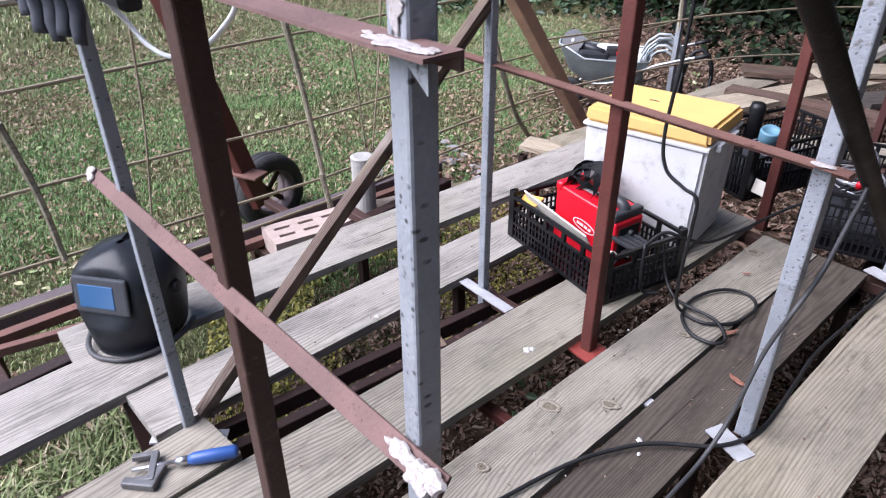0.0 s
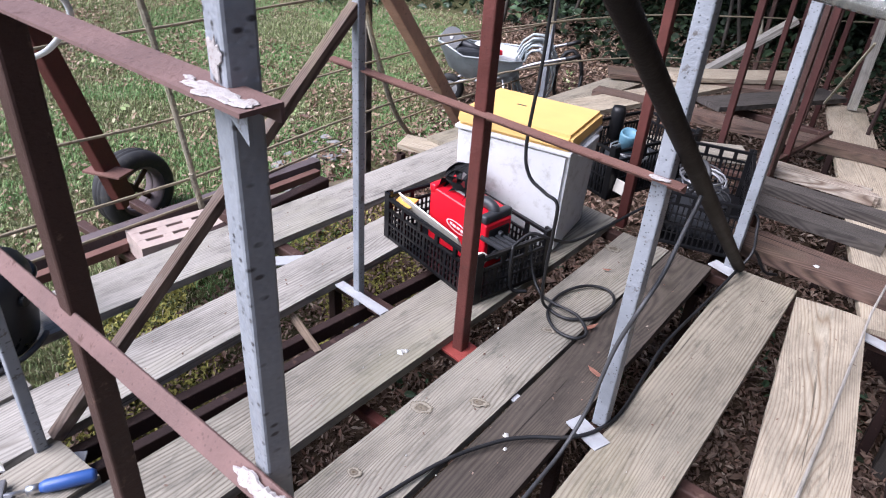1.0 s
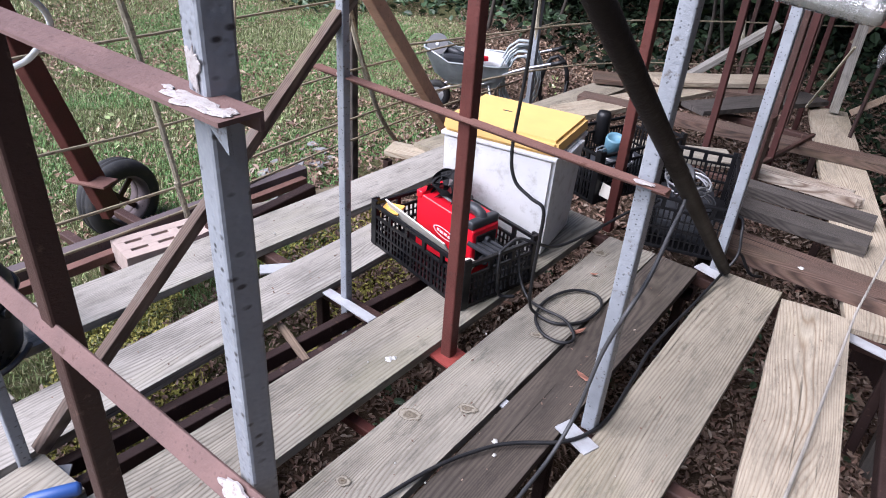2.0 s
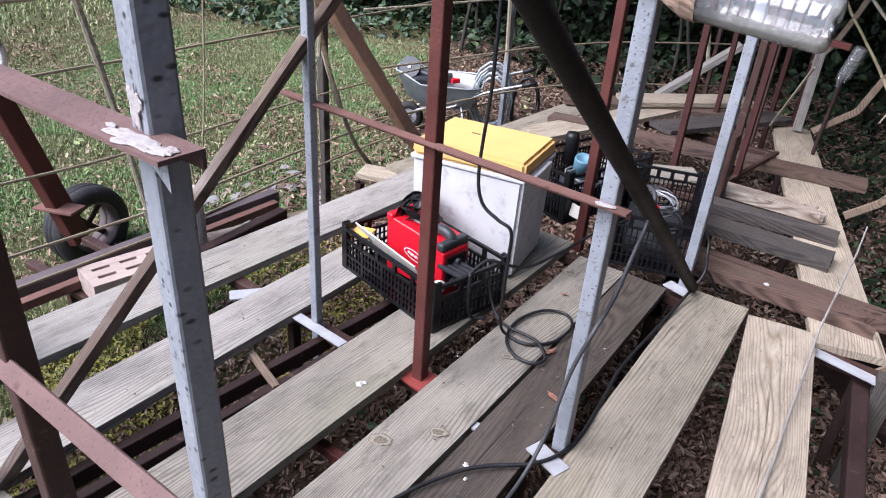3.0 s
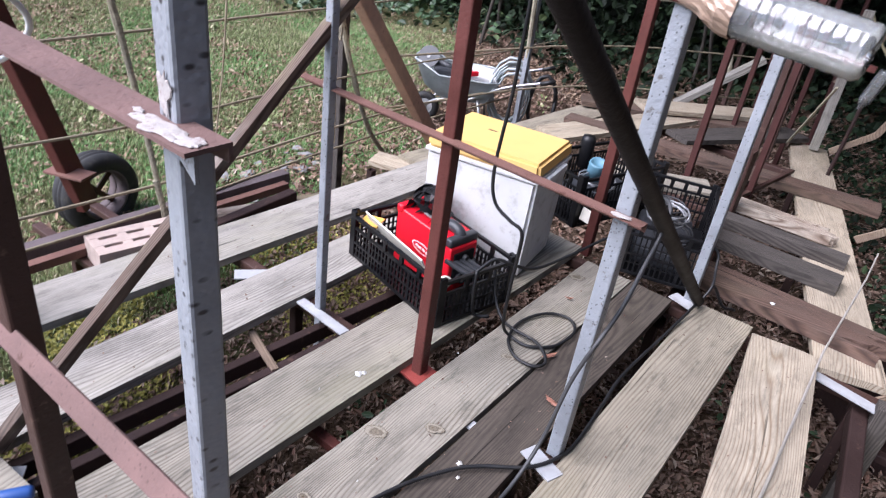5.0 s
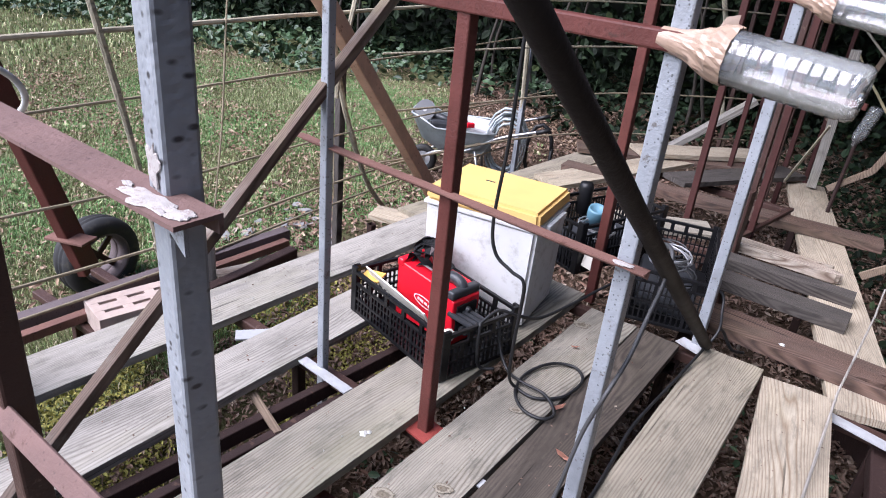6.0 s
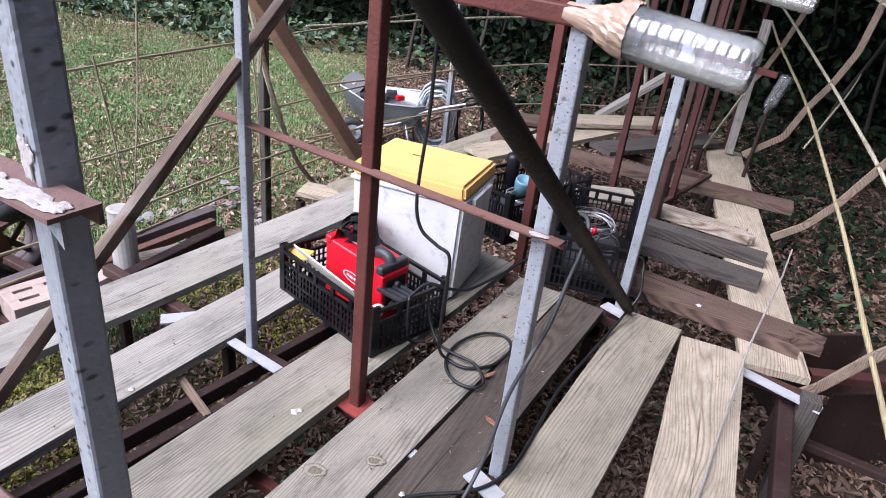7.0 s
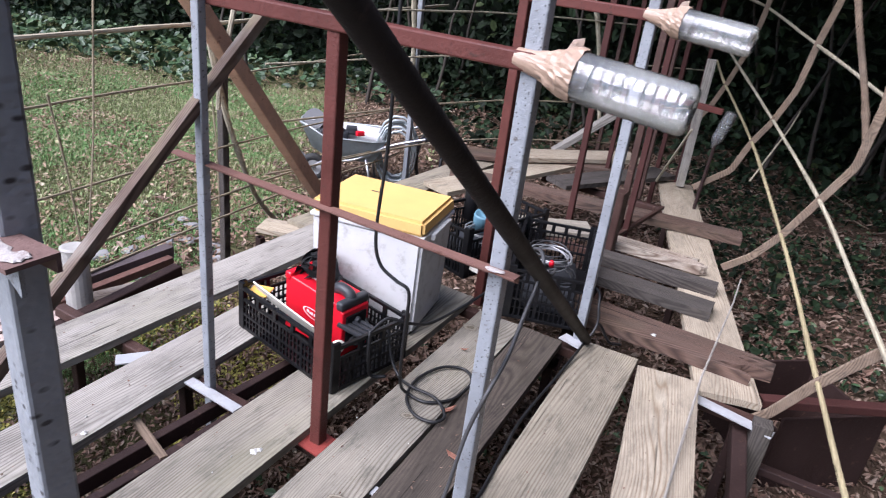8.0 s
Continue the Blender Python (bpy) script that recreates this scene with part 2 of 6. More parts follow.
GLOVE = plain_material("grey_work_glove", (0.060, 0.064, 0.078), 0.9, 0.25, (0.05, 0.05, 0.06), 0.5, 20.0, bump=0.6)
STRAP = plain_material("black_webbing", (0.014, 0.014, 0.016), 0.7, 0.3)
COPPER_WIRE = plain_material("steel_wire", (0.42, 0.42, 0.43), 0.4, 0.15, metal=0.7)
RED_LEAF = plain_material("fallen_leaf", (0.42, 0.20, 0.14), 0.8, 0.2, None, 0, 40.0)
STONE = plain_material("pale_rubble", (0.20, 0.195, 0.195), 0.9, 0.15, (0.18, 0.17, 0.15), 0.6, 14.0, bump=0.5)
LENS_BLUE = plain_material("blue_filter_glass", (0.045, 0.125, 0.27), 0.08, 0.05, spec=0.8)
HELMET = plain_material("satin_black_helmet", (0.034, 0.037, 0.044), 0.32, 0.2, (0.07, 0.068, 0.065), 0.3)
HOSE_WHITE = plain_material("white_hose", (0.72, 0.73, 0.73), 0.5, 0.05)


def pet_material():
    """Thin clear plastic: see-through, with the gloss of its surface and a faint milkiness."""
    k = Mat("clear_pet", rough=0.12, spec=0.5)
    k.b.inputs["Base Color"].default_value = (0.85, 0.87, 0.88, 1)
    bump = k.node("ShaderNodeBump")
    bump.inputs["Strength"].default_value, bump.inputs["Distance"].default_value = 0.35, 0.003
    k.link(k.noise(k.coords((34, 34, 34)), 1.0, 2.0, 0.5), bump.inputs["Height"])
    clear, gloss, fres = k.node("ShaderNodeBsdfTransparent"), k.node("ShaderNodeBsdfGlossy"), k.node("ShaderNodeFresnel")
    clear.inputs[0].default_value = (0.975, 0.98, 0.985, 1)
    gloss.inputs["Roughness"].default_value = 0.10
    fres.inputs["IOR"].default_value = 1.75
    k.link(bump.outputs[0], gloss.inputs["Normal"])
    k.link(bump.outputs[0], fres.inputs["Normal"])
    milk, shine = k.node("ShaderNodeMixShader"), k.node("ShaderNodeMixShader")
    milk.inputs[0].default_value = 0.12
    k.link(clear.outputs[0], milk.inputs[1])
    k.link(k.b.outputs[0], milk.inputs[2])
    k.link(fres.outputs[0], shine.inputs[0])
    k.link(milk.outputs[0], shine.inputs[1])
    k.link(gloss.outputs[0], shine.inputs[2])
    k.link(shine.outputs[0], k.t.nodes["Material Output"].inputs["Surface"])
    return k.m


PET = pet_material()
WATER = plain_material("cloudy_water", (0.50, 0.51, 0.45), 0.12, 0.08)
WATER.node_tree.nodes["Principled BSDF"].inputs["Alpha"].default_value = 0.35


def leaf_material(name, stops, rough=0.7, gloss=0.3, through=0.15):
    """Leaves that differ one by one."""
    k = Mat(name, rough=rough, spec=gloss)
    geo = k.node("ShaderNodeNewGeometry")
    col = k.ramp(geo.outputs["Random Per Island"], stops)
    fine = k.noise(k.coords((30, 30, 30), jitter=False), 1.0, 3.0, 0.6)
    col = k.mix(0.5, col, k.ramp(fine, [(0.3, grey(0.6)), (0.7, grey(1.2))]), "MULTIPLY")
    k.color(col)
    k.b.inputs["Subsurface Weight"].default_value = 0.0
    return k.m


LITTER_DRY = leaf_material("dry_lawn_leaves", [(0.0, (0.114, 0.066, 0.043)), (0.35, (0.211, 0.135, 0.090)), (0.7, (0.317, 0.221, 0.146)), (1.0, (0.440, 0.336, 0.249))])
LITTER = leaf_material("leaf_litter", [(0.0, (0.09, 0.052, 0.036)), (0.3, (0.14, 0.092, 0.068)), (0.6, (0.22, 0.155, 0.118)), (0.85, (0.19, 0.105, 0.075)), (1.0, (0.36, 0.30, 0.24))])
GRASS = leaf_material("grass_blades", [(0.0, (0.131, 0.174, 0.069)), (0.35, (0.205, 0.270, 0.106)), (0.65, (0.294, 0.353, 0.160)), (0.85, (0.409, 0.387, 0.224)), (1.0, (0.525, 0.460, 0.331))])
GRASS_FRESH = leaf_material("fresh_grass_blades", [(0.0, (0.094, 0.204, 0.064)), (0.5, (0.150, 0.303, 0.103)), (1.0, (0.249, 0.407, 0.159))])
MOSS = leaf_material("moss_tufts", [(0.0, (0.20, 0.20, 0.045)), (0.5, (0.33, 0.31, 0.075)), (1.0, (0.44, 0.39, 0.12))])
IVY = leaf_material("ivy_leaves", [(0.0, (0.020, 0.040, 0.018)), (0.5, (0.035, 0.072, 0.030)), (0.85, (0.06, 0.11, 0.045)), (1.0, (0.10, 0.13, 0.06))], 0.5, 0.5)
# darker than foliage is: deep shade is put into this green
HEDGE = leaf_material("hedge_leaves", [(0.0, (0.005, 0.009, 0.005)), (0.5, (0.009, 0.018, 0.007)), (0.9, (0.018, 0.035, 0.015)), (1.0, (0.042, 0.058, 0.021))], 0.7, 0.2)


def ground_material():
    k = Mat("soil_and_turf", rough=0.95, spec=0.1)
    v = k.coords((1, 1, 1), jitter=False)
    soil = k.ramp(k.noise(v, 14, 8, 0.7), [(0.3, (0.045, 0.030, 0.020)), (0.5, (0.085, 0.058, 0.040)), (0.7, (0.15, 0.105, 0.075))])
    turf = k.ramp(k.noise(v, 22, 8, 0.72), [(0.3, (0.045, 0.055, 0.024)), (0.5, (0.095, 0.100, 0.045)), (0.72, (0.18, 0.140, 0.085))])
    patch = k.noise(v, 1.3, 5, 0.65)
    sep = k.node("ShaderNodeSeparateXYZ")
    k.link(v, sep.inputs[0])
    left = k.node("ShaderNodeMapRange")
    left.inputs["From Min"].default_value, left.inputs["From Max"].default_value = 0.1, -1.1
    lean = k.node("ShaderNodeMath", operation="MULTIPLY_ADD")
    lean.inputs[1].default_value = 0.40
    k.link(sep.outputs["Y"], lean.inputs[0])
    k.link(sep.outputs["X"], lean.inputs[2])
    k.link(lean.outputs[0], left.inputs["Value"])
    mul = k.node("ShaderNodeMath", operation="ADD")
    k.link(left.outputs[0], mul.inputs[0])
    k.link(patch, mul.inputs[1])
    fac = k.ramp(mul.outputs[0], [(0.75, grey(0)), (1.0, grey(1))])
    k.color(k.mix(fac, soil, turf))
    k.bump(k.noise(v, 40, 8, 0.75), 0.9, 0.03)
    return k.m


SOIL = ground_material()

# ---- mesh helpers ----


def bm_object(name, bm, material, parent=None, label="", smooth=False):
    mesh = bpy.data.meshes.new(name)
    bmesh.ops.recalc_face_normals(bm, faces=bm.faces)
    bm.to_mesh(mesh)
    bm.free()
    for m in (material if isinstance(material, (list, tuple)) else [material]):
        mesh.materials.append(m)
    if smooth:
        for p in mesh.polygons:
            p.use_smooth = True
    ob = new(name, mesh)
    if parent is not None:
        ob.parent = parent
    if label:
        ob["label"] = label
    return ob


def part(name, bm, material, parent, label="", smooth=False):
    return bm_object(name, bm, material, parent, label, smooth)


def empty(name, m, label, category, group="", kind=""):
    ob = new(name)
    ob.empty_display_size = 0.1
    ob.matrix_world = m
    return tagged(ob, label, category, group, kind)


def add_box(bm, size, centre=(0, 0, 0), rot=None, bevel=0.0):
    """A box into bm; bevel in metres."""
    m = Matrix.Translation(centre) @ (rot or Matrix()) @ Matrix.Diagonal((*size, 1))
    out = bmesh.ops.create_cube(bm, size=1.0, matrix=m)
    if bevel:
        edges = {e for v in out["verts"] for e in v.link_edges}
        bmesh.ops.bevel(bm, geom=list(edges), offset=bevel, segments=2, affect="EDGES", profile=0.6)


def turn_to(a, b, up=(0, 0, 1)):
    """Rotation whose y axis runs from a to b, with z near up."""
    y = (Vector(b) - Vector(a)).normalized()
    x = y.cross(Vector(up))
    x = x.normalized() if x.length > 1e-4 else Vector((1, 0, 0))
    z = x.cross(y)
    return Matrix((x, y, z)).transposed().to_4x4()


def beam_bm(length, w, h, bevel=0.002, wall=0.0):
    """A bar along local y, centred; wall > 0 leaves the ends open as a tube."""
    bm = bmesh.new()
    if not wall:
        add_box(bm, (w, length, h), bevel=bevel)
        return bm
    r = min(w, h) * 0.12
    outer, inner = [], []
    for s, (ww, hh, rr) in ((outer, (w, h, r)), (inner, (w - 2 * wall, h - 2 * wall, r * 0.5))):
        for cx, cz, a0 in ((1, 1, 0), (-1, 1, 90), (-1, -1, 180), (1, -1, 270)):
            for k in range(3):
                a = radians(a0 + 45 * k)
                s.append(((ww / 2 - rr) * cx + rr * math.cos(a), (hh / 2 - rr) * cz + rr * math.sin(a)))
    rings = []
    for pts, y in ((outer, -length / 2), (outer, length / 2), (inner, length / 2), (inner, -length / 2)):
        rings.append([bm.verts.new((x, y, z)) for x, z in pts])
    n = len(outer)
    for a, b in zip(rings, rings[1:] + rings[:1]):
        for i in range(n):
            bm.faces.new((a[i], a[(i + 1) % n], b[(i + 1) % n], b[i]))
    return bm


def bar(name, a, b, w, h, material, parent, label="", up=(0, 0, 1), wall=0.003, bevel=0.002):
    """A straight member from a to b under a thing."""
    a, b = Vector(a), Vector(b)
    ob = part(name, beam_bm((b - a).length, w, h, bevel, wall), material, parent, label)
    inv = parent.matrix_world.inverted() if parent else Matrix()
    ob.matrix_basis = inv @ Matrix.Translation((a + b) / 2) @ turn_to(a, b, up)
    return ob


def angle_bm(length, w, h, t=0.004):
    """An L section along y: a flat top leaf and a leaf hanging from its +x edge."""
    bm = bmesh.new()
    pts = [(-w / 2, 0), (w / 2, 0), (w / 2, -h), (w / 2 - t, -h), (w / 2 - t, -t), (-w / 2, -t)]
    ends = [[bm.verts.new((x, y, z)) for x, z in pts] for y in (-length / 2, length / 2)]
    bm.faces.new(ends[0])
    bm.faces.new(ends[1][::-1])
    for i in range(6):
        j = (i + 1) % 6
        bm.faces.new((ends[0][i], ends[1][i], ends[1][j], ends[0][j]))
    return bm


def smooth_path(points, per=8):
    """Catmull-Rom through the points."""
    p = [Vector(q) for q in points]
    p = [p[0] * 2 - p[1]] + p + [p[-1] * 2 - p[-2]]
    out = []
    for i in range(1, len(p) - 2):
        for k in range(per):
            t = k / per
            out.append(0.5 * (2 * p[i] + (p[i + 1] - p[i - 1]) * t + (2 * p[i - 1] - 5 * p[i] + 4 * p[i + 1] - p[i + 2]) * t * t
                              + (3 * p[i] - p[i - 1] - 3 * p[i + 1] + p[i + 2]) * t ** 3))
    out.append(p[-2])
    return out


def sweep_bm(points, r, sides=8, radius=None, bm=None):
    """A round rod through the points; radius(i, n) may vary its thickness."""
    bm = bm or bmesh.new()
    pts = [Vector(q) for q in points]
    n = len(pts)
    side = None
    rings = []
    for i, q in enumerate(pts):
        d = (pts[min(i + 1, n - 1)] - pts[max(i - 1, 0)]).normalized()
        if side is None:
            side = d.orthogonal().normalized()
        side = (side - d * side.dot(d)).normalized()
        other = d.cross(side)
        rr = r if radius is None else radius(i, n)
        rings.append([bm.verts.new(q + rr * (math.cos(a) * side + math.sin(a) * other)) for a in (2 * math.pi * k / sides for k in range(sides))])
    for a, b in zip(rings, rings[1:]):
        for k in range(sides):
            bm.faces.new((a[k], a[(k + 1) % sides], b[(k + 1) % sides], b[k]))
    bm.faces.new(rings[0][::-1])
    bm.faces.new(rings[-1])
    return bm


def lathe_bm(profile, sides=24, bm=None, m=None):
    """Turn (radius, height) pairs round z."""
    bm = bm or bmesh.new()
    m = m or Matrix()
    rings = []
    for r, z in profile:
        rings.append([bm.verts.new(m @ Vector((max(r, 1e-4) * math.cos(2 * math.pi * k / sides), max(r, 1e-4) * math.sin(2 * math.pi * k / sides), z))) for k in range(sides)])
    for a, b in zip(rings, rings[1:]):
        for k in range(sides):
            bm.faces.new((a[k], a[(k + 1) % sides], b[(k + 1) % sides], b[k]))
    return bm

# ---- ground ----
GROUND = -0.5


def ground_height(x, y):
    h = GROUND + 0.05 * noise.noise((x * 0.5, y * 0.5, 0.0)) + 0.018 * noise.noise((x * 2.3, y * 2.3, 4.0))
    return h + 0.05 * max(0.0, y - 6.5) + 0.04 * max(0.0, x - 2.5)


def build_ground():
    xs = [-400, -120, -40, -20] + [-12 + 0.12 * i for i in range(160)] + [8, 12, 20, 40, 120, 400]
    ys = [-400, -120, -40, -12, -6] + [-3 + 0.12 * i for i in range(110)] + [11, 14, 20, 40, 120, 400]
    verts = []
    for y in ys:
        for x in xs:
            near = abs(x) < 15 and -7 < y < 15
            verts.append((x, y, ground_height(x, y) if near else GROUND + 0.4 * (y > 7)))
    nx = len(xs)
    faces = [(j * nx + i, j * nx + i + 1, (j + 1) * nx + i + 1, (j + 1) * nx + i) for j in range(len(ys) - 1) for i in range(nx - 1)]
    mesh = bpy.data.meshes.new("ground")
    mesh.from_pydata(verts, [], faces)
    mesh.materials.append(SOIL)
    for p in mesh.polygons:
        p.use_smooth = True
    return tagged(new("ground", mesh), "uneven soil with turf, moss and fallen leaves", "ground", kind="structure")


build_ground()

# ---- deck planks ----


def plank(near, far, width, thick, material, label, group="deck planks", z=0.0, warp=0.004, z_far=None, name="deck_plank", cut=0.0, ragged=0.0):
    """A sawn board whose top middle line runs from near to far (plan points)."""
    a = Vector((*near, z))
    b = Vector((*far, z if z_far is None else z_far))
    length = (b - a).length
    nx, ny = (18 if ragged else 5), max(6, int(length / (0.04 if ragged else 0.12)))
    bm = bmesh.new()
    seed = random.random() * 50
    grid = {}
    for layer in (0, 1):
        for j in range(ny + 1):
            for i in range(nx + 1):
                u, v = i / nx - 0.5, j / ny - 0.5
                edge = 0.0015 * noise.noise((seed, v * length * 9, u * 3)) if i in (0, nx) else 0.0
                x = u * width + edge
                y = v * length + cut * u * (1 if j == ny else 0) + (0.002 * noise.noise((seed, u * 20, 3.0)) if j in (0, ny) else 0)
                if ragged:
                    torn = noise.noise((u * 4.0, seed, 0.5)) + 0.8 * noise.noise((u * 13.0, seed, 9.5))
                    y += ragged * torn * max(0.0, (v - 0.1) / 0.4)
                zz = warp * noise.noise((seed + 7, u * 1.5, v * length * 0.8)) + 0.003 * (abs(u) * 2) ** 2 * math.sin(seed)
                if layer:
                    zz -= thick
                elif i in (0, nx):
                    zz -= 0.0015
                grid[layer, i, j] = bm.verts.new((x, y, zz))
    for j in range(ny):
        for i in range(nx):
            bm.faces.new([grid[0, i + di, j + dj] for di, dj in ((0, 0), (1, 0), (1, 1), (0, 1))])
            bm.faces.new([grid[1, i + di, j + dj] for di, dj in ((0, 1), (1, 1), (1, 0), (0, 0))])
    for j in range(ny):
        for i in (0, nx):
            bm.faces.new((grid[0, i, j], grid[0, i, j + 1], grid[1, i, j + 1], grid[1, i, j]))
    for i in range(nx):
        for j in (0, ny):
            bm.faces.new((grid[0, i, j], grid[1, i, j], grid[1, i + 1, j], grid[0, i + 1, j]))
    ob = bm_object(name, bm, material)
    ob.matrix_world = Matrix.Translation((a + b) / 2) @ turn_to(a, b)
    return tagged(ob, label, "plank", group)


GREY_LABEL = "weathered grey-brown softwood board laid across the steel frame"
plank((-1.148, 0.30), (-0.805, 2.62), 0.205, 0.028, WOOD_BLEACHED, "bleached weathered board with a knot along the deck edge")
plank((-1.005, -0.9), (-0.935, 0.475), 0.215, 0.03, WOOD_BLEACHED, "bleached weathered board with the welding helmet on it", z=0.012)
plank((-0.742, 0.31), (-0.58, 2.0), 0.19, 0.03, WOOD_BLEACHED, GREY_LABEL)
plank((-0.56, -0.45), (-0.525, 0.405), 0.165, 0.032, WOOD_GREY, "short weathered board end below the tools", z=0.012)
plank((-0.422, -0.4), (-0.077, 2.35), 0.213, 0.03, WOOD_GREY, GREY_LABEL)
knot_plank = plank((-0.103, -0.5), (0.184, 2.23), 0.185, 0.03, WOOD_GREY, "weathered board with two large ringed knots")
plank((0.111, -0.4), (0.358, 2.22), 0.160, 0.03, WOOD_DARK, "dark wet-looking stained board", z=-0.006)
plank((0.38, -0.3), (0.617, 2.24), 0.205, 0.03, WOOD_TAN, "tan weathered board with a split edge", z=0.004)
plank((0.915, -0.4), (0.831, 2.21), 0.215, 0.028, WOOD_PINE, "fresh pale pine board with cathedral grain", z=0.0)

# ---- the steel frame ----
frame_thing = empty("steel_scaffold", pose(0, 0, 0), "welded skeleton of grey and red-brown painted steel tube", "scaffold")


def post(x, y, bottom, top, w, material, label="", turn=0.0, name="post"):
    c, s = math.cos(radians(turn)), math.sin(radians(turn))
    return bar(name, (x, y, bottom), (x, y, top), w, w, material, frame_thing, label, up=(s, c, 0))


G = GROUND - 0.05
post(0.250, 0.292, G, 2.3, 0.031, STEEL_HAMMERED, "grey hammered-paint square post", 14)
post(-0.180, 0.330, -0.1, 1.062, 0.040, STEEL_BROWN, "dark brown square post", 7)
post(-0.617, 0.372, -0.02, 2.3, 0.026, STEEL_GREY, "thin grey post", 7)
post(-0.470, 1.325, -0.22, 2.3, 0.026, STEEL_GREY, "thin grey post", 7)
post(-0.066, 1.300, -0.045, 1.12, 0.036, STEEL_RED, "red-brown square post", 7)
post(0.395, 1.240, 0.0, 2.3, 0.036, STEEL_GREY, "light grey dented post", 7)
post(0.487, 2.250, 0.0, 2.3, 0.034, STEEL_GREY, "light grey post", 7)
post(0.048, 2.345, -0.03, 2.3, 0.036, STEEL_RED, "red-brown square post", 7)


def angle_bar(a, b, w, h, material, label):
    a, b = Vector(a), Vector(b)
    ob = part("cross_bar", angle_bm((b - a).length, w, h), material, frame_thing, label)
    ob.matrix_basis = Matrix.Translation((a + b) / 2) @ turn_to(a, b)
    return ob


angle_bar((0.31, 0.262, 1.072), (-0.95, 0.405, 1.072), 0.040, 0.016, STEEL_PINK, "faded primer angle bar")
bar("cross_bar", (-0.765, 0.370, 0.625), (0.315, 0.255, 0.625), 0.031, 0.006, STEEL_PINK, frame_thing, "faded pink-brown flat bar", up=(0, -0.8, 0.6), wall=0)
angle_bar((0.445, 1.205, 0.698), (-0.595, 1.352, 0.712), 0.030, 0.02, STEEL_RUST, "rusty angle bar")
bar("cross_bar", (-0.62, 1.378, 1.128), (0.415, 1.222, 1.128), 0.036, 0.036, STEEL_RED, frame_thing, "red-brown top bar")
bar("brace", (-0.612, 0.405, 0.02), (-0.435, 1.60, 1.13), 0.032, 0.028, BRACE_WOOD, frame_thing, "brown flaking diagonal brace", wall=0)
part("brace", sweep_bm([(0.520, 2.215, 0.03), (0.405, 1.063, 0.895), (0.29, -0.09, 1.76)], 0.0205, 16), STEEL_BLACK, frame_thing, "black-brown round diagonal brace", True)

# ---- knots in the knotty plank ----


def knot_material():
    """A sawn knot: uneven rings round a dark cracked heart, fading into the board at its edge."""
    k = Mat("wood_knot", rough=0.85, spec=0.2)
    tc = k.node("ShaderNodeTexCoord")
    sub = k.node("ShaderNodeVectorMath", operation="SUBTRACT")
    sub.inputs[1].default_value = (0.5, 0.5, 0.5)
    k.link(tc.outputs["Generated"], sub.inputs[0])
    flat = k.node("ShaderNodeVectorMath", operation="MULTIPLY")
    flat.inputs[1].default_value = (2, 2, 0)
    k.link(sub.outputs[0], flat.inputs[0])
    size = k.node("ShaderNodeVectorMath", operation="LENGTH")
    k.link(flat.outputs[0], size.inputs[0])
    rough = k.noise(k.coords((45, 45, 45)), 1.0, 4.0, 0.65)
    shift = k.node("ShaderNodeMath", operation="MULTIPLY_ADD")
    shift.inputs[1].default_value = 0.85
    k.link(rough, shift.inputs[0])
    k.link(size.outputs["Value"], shift.inputs[2])
    wave = k.node("ShaderNodeMath", operation="SINE")
    turn = k.node("ShaderNodeMath", operation="MULTIPLY")
    turn.inputs[1].default_value = 17.0
    k.link(shift.outputs[0], turn.inputs[0])
    k.link(turn.outputs[0], wave.inputs[0])
    half = k.node("ShaderNodeMath", operation="MULTIPLY_ADD")
    half.inputs[1].default_value, half.inputs[2].default_value = 0.5, 0.5
    k.link(wave.outputs[0], half.inputs[0])
    col = k.ramp(half.outputs[0], [(0.0, (0.135, 0.112, 0.084)), (0.35, (0.215, 0.185, 0.140)), (1.0, (0.30, 0.268, 0.212))])
    heart = k.ramp(shift.outputs[0], [(0.42, (0.45, 0.39, 0.33)), (0.62, (1, 1, 1))])
    col = k.mix(1.0, col, heart, "MULTIPLY")
    k.color(k.mix(0.6, col, k.ramp(k.noise(k.coords((160, 160, 160)), 1.0, 4, 0.7), [(0.3, grey(0.6)), (0.7, grey(1.12))]), "MULTIPLY"))
    k.link(k.ramp(shift.outputs[0], [(0.95, grey(1)), (1.30, grey(0))]), k.b.inputs["Alpha"])
    k.bump(half.outputs[0], 0.5, 0.0015)
    return k.m


KNOT = knot_material()


def knot(x, y, rx, ry, parent, z=0.003):
    bm = bmesh.new()
    rim = []
    for k in range(22):
        a = 2 * math.pi * k / 22
        f = 1 + 0.14 * noise.noise((math.cos(a) * 2 + x * 9, math.sin(a) * 2, y * 5))
        rim.append((f * rx * math.cos(a), f * ry * math.sin(a)))
    rings = [[bm.verts.new((px * s, py * s, h)) for px, py in rim] for s, h in ((1.0, 0.0002), (0.93, 0.0006), (0.45, 0.0010))]
    for a, b in zip(rings, rings[1:]):
        for i in range(22):
            bm.faces.new((a[i], a[(i + 1) % 22], b[(i + 1) % 22], b[i]))
    bm.faces.new(rings[-1])
    ob = part("knot", bm, KNOT, parent, "ringed pale knot")
    ob.matrix_basis = parent.matrix_world.inverted() @ pose(x, y, z, 0, 0, 20)
    return ob


for kx, ky, ka, kb in ((0.0, 1.0, 0.050, 0.038), (0.105, 1.107, 0.044, 0.032), (0.10, 2.09, 0.055, 0.042), (-0.008, 0.740, 0.032, 0.026), (0.125, 1.50, 0.040, 0.024)):
    knot(kx, ky, ka, kb, knot_plank)

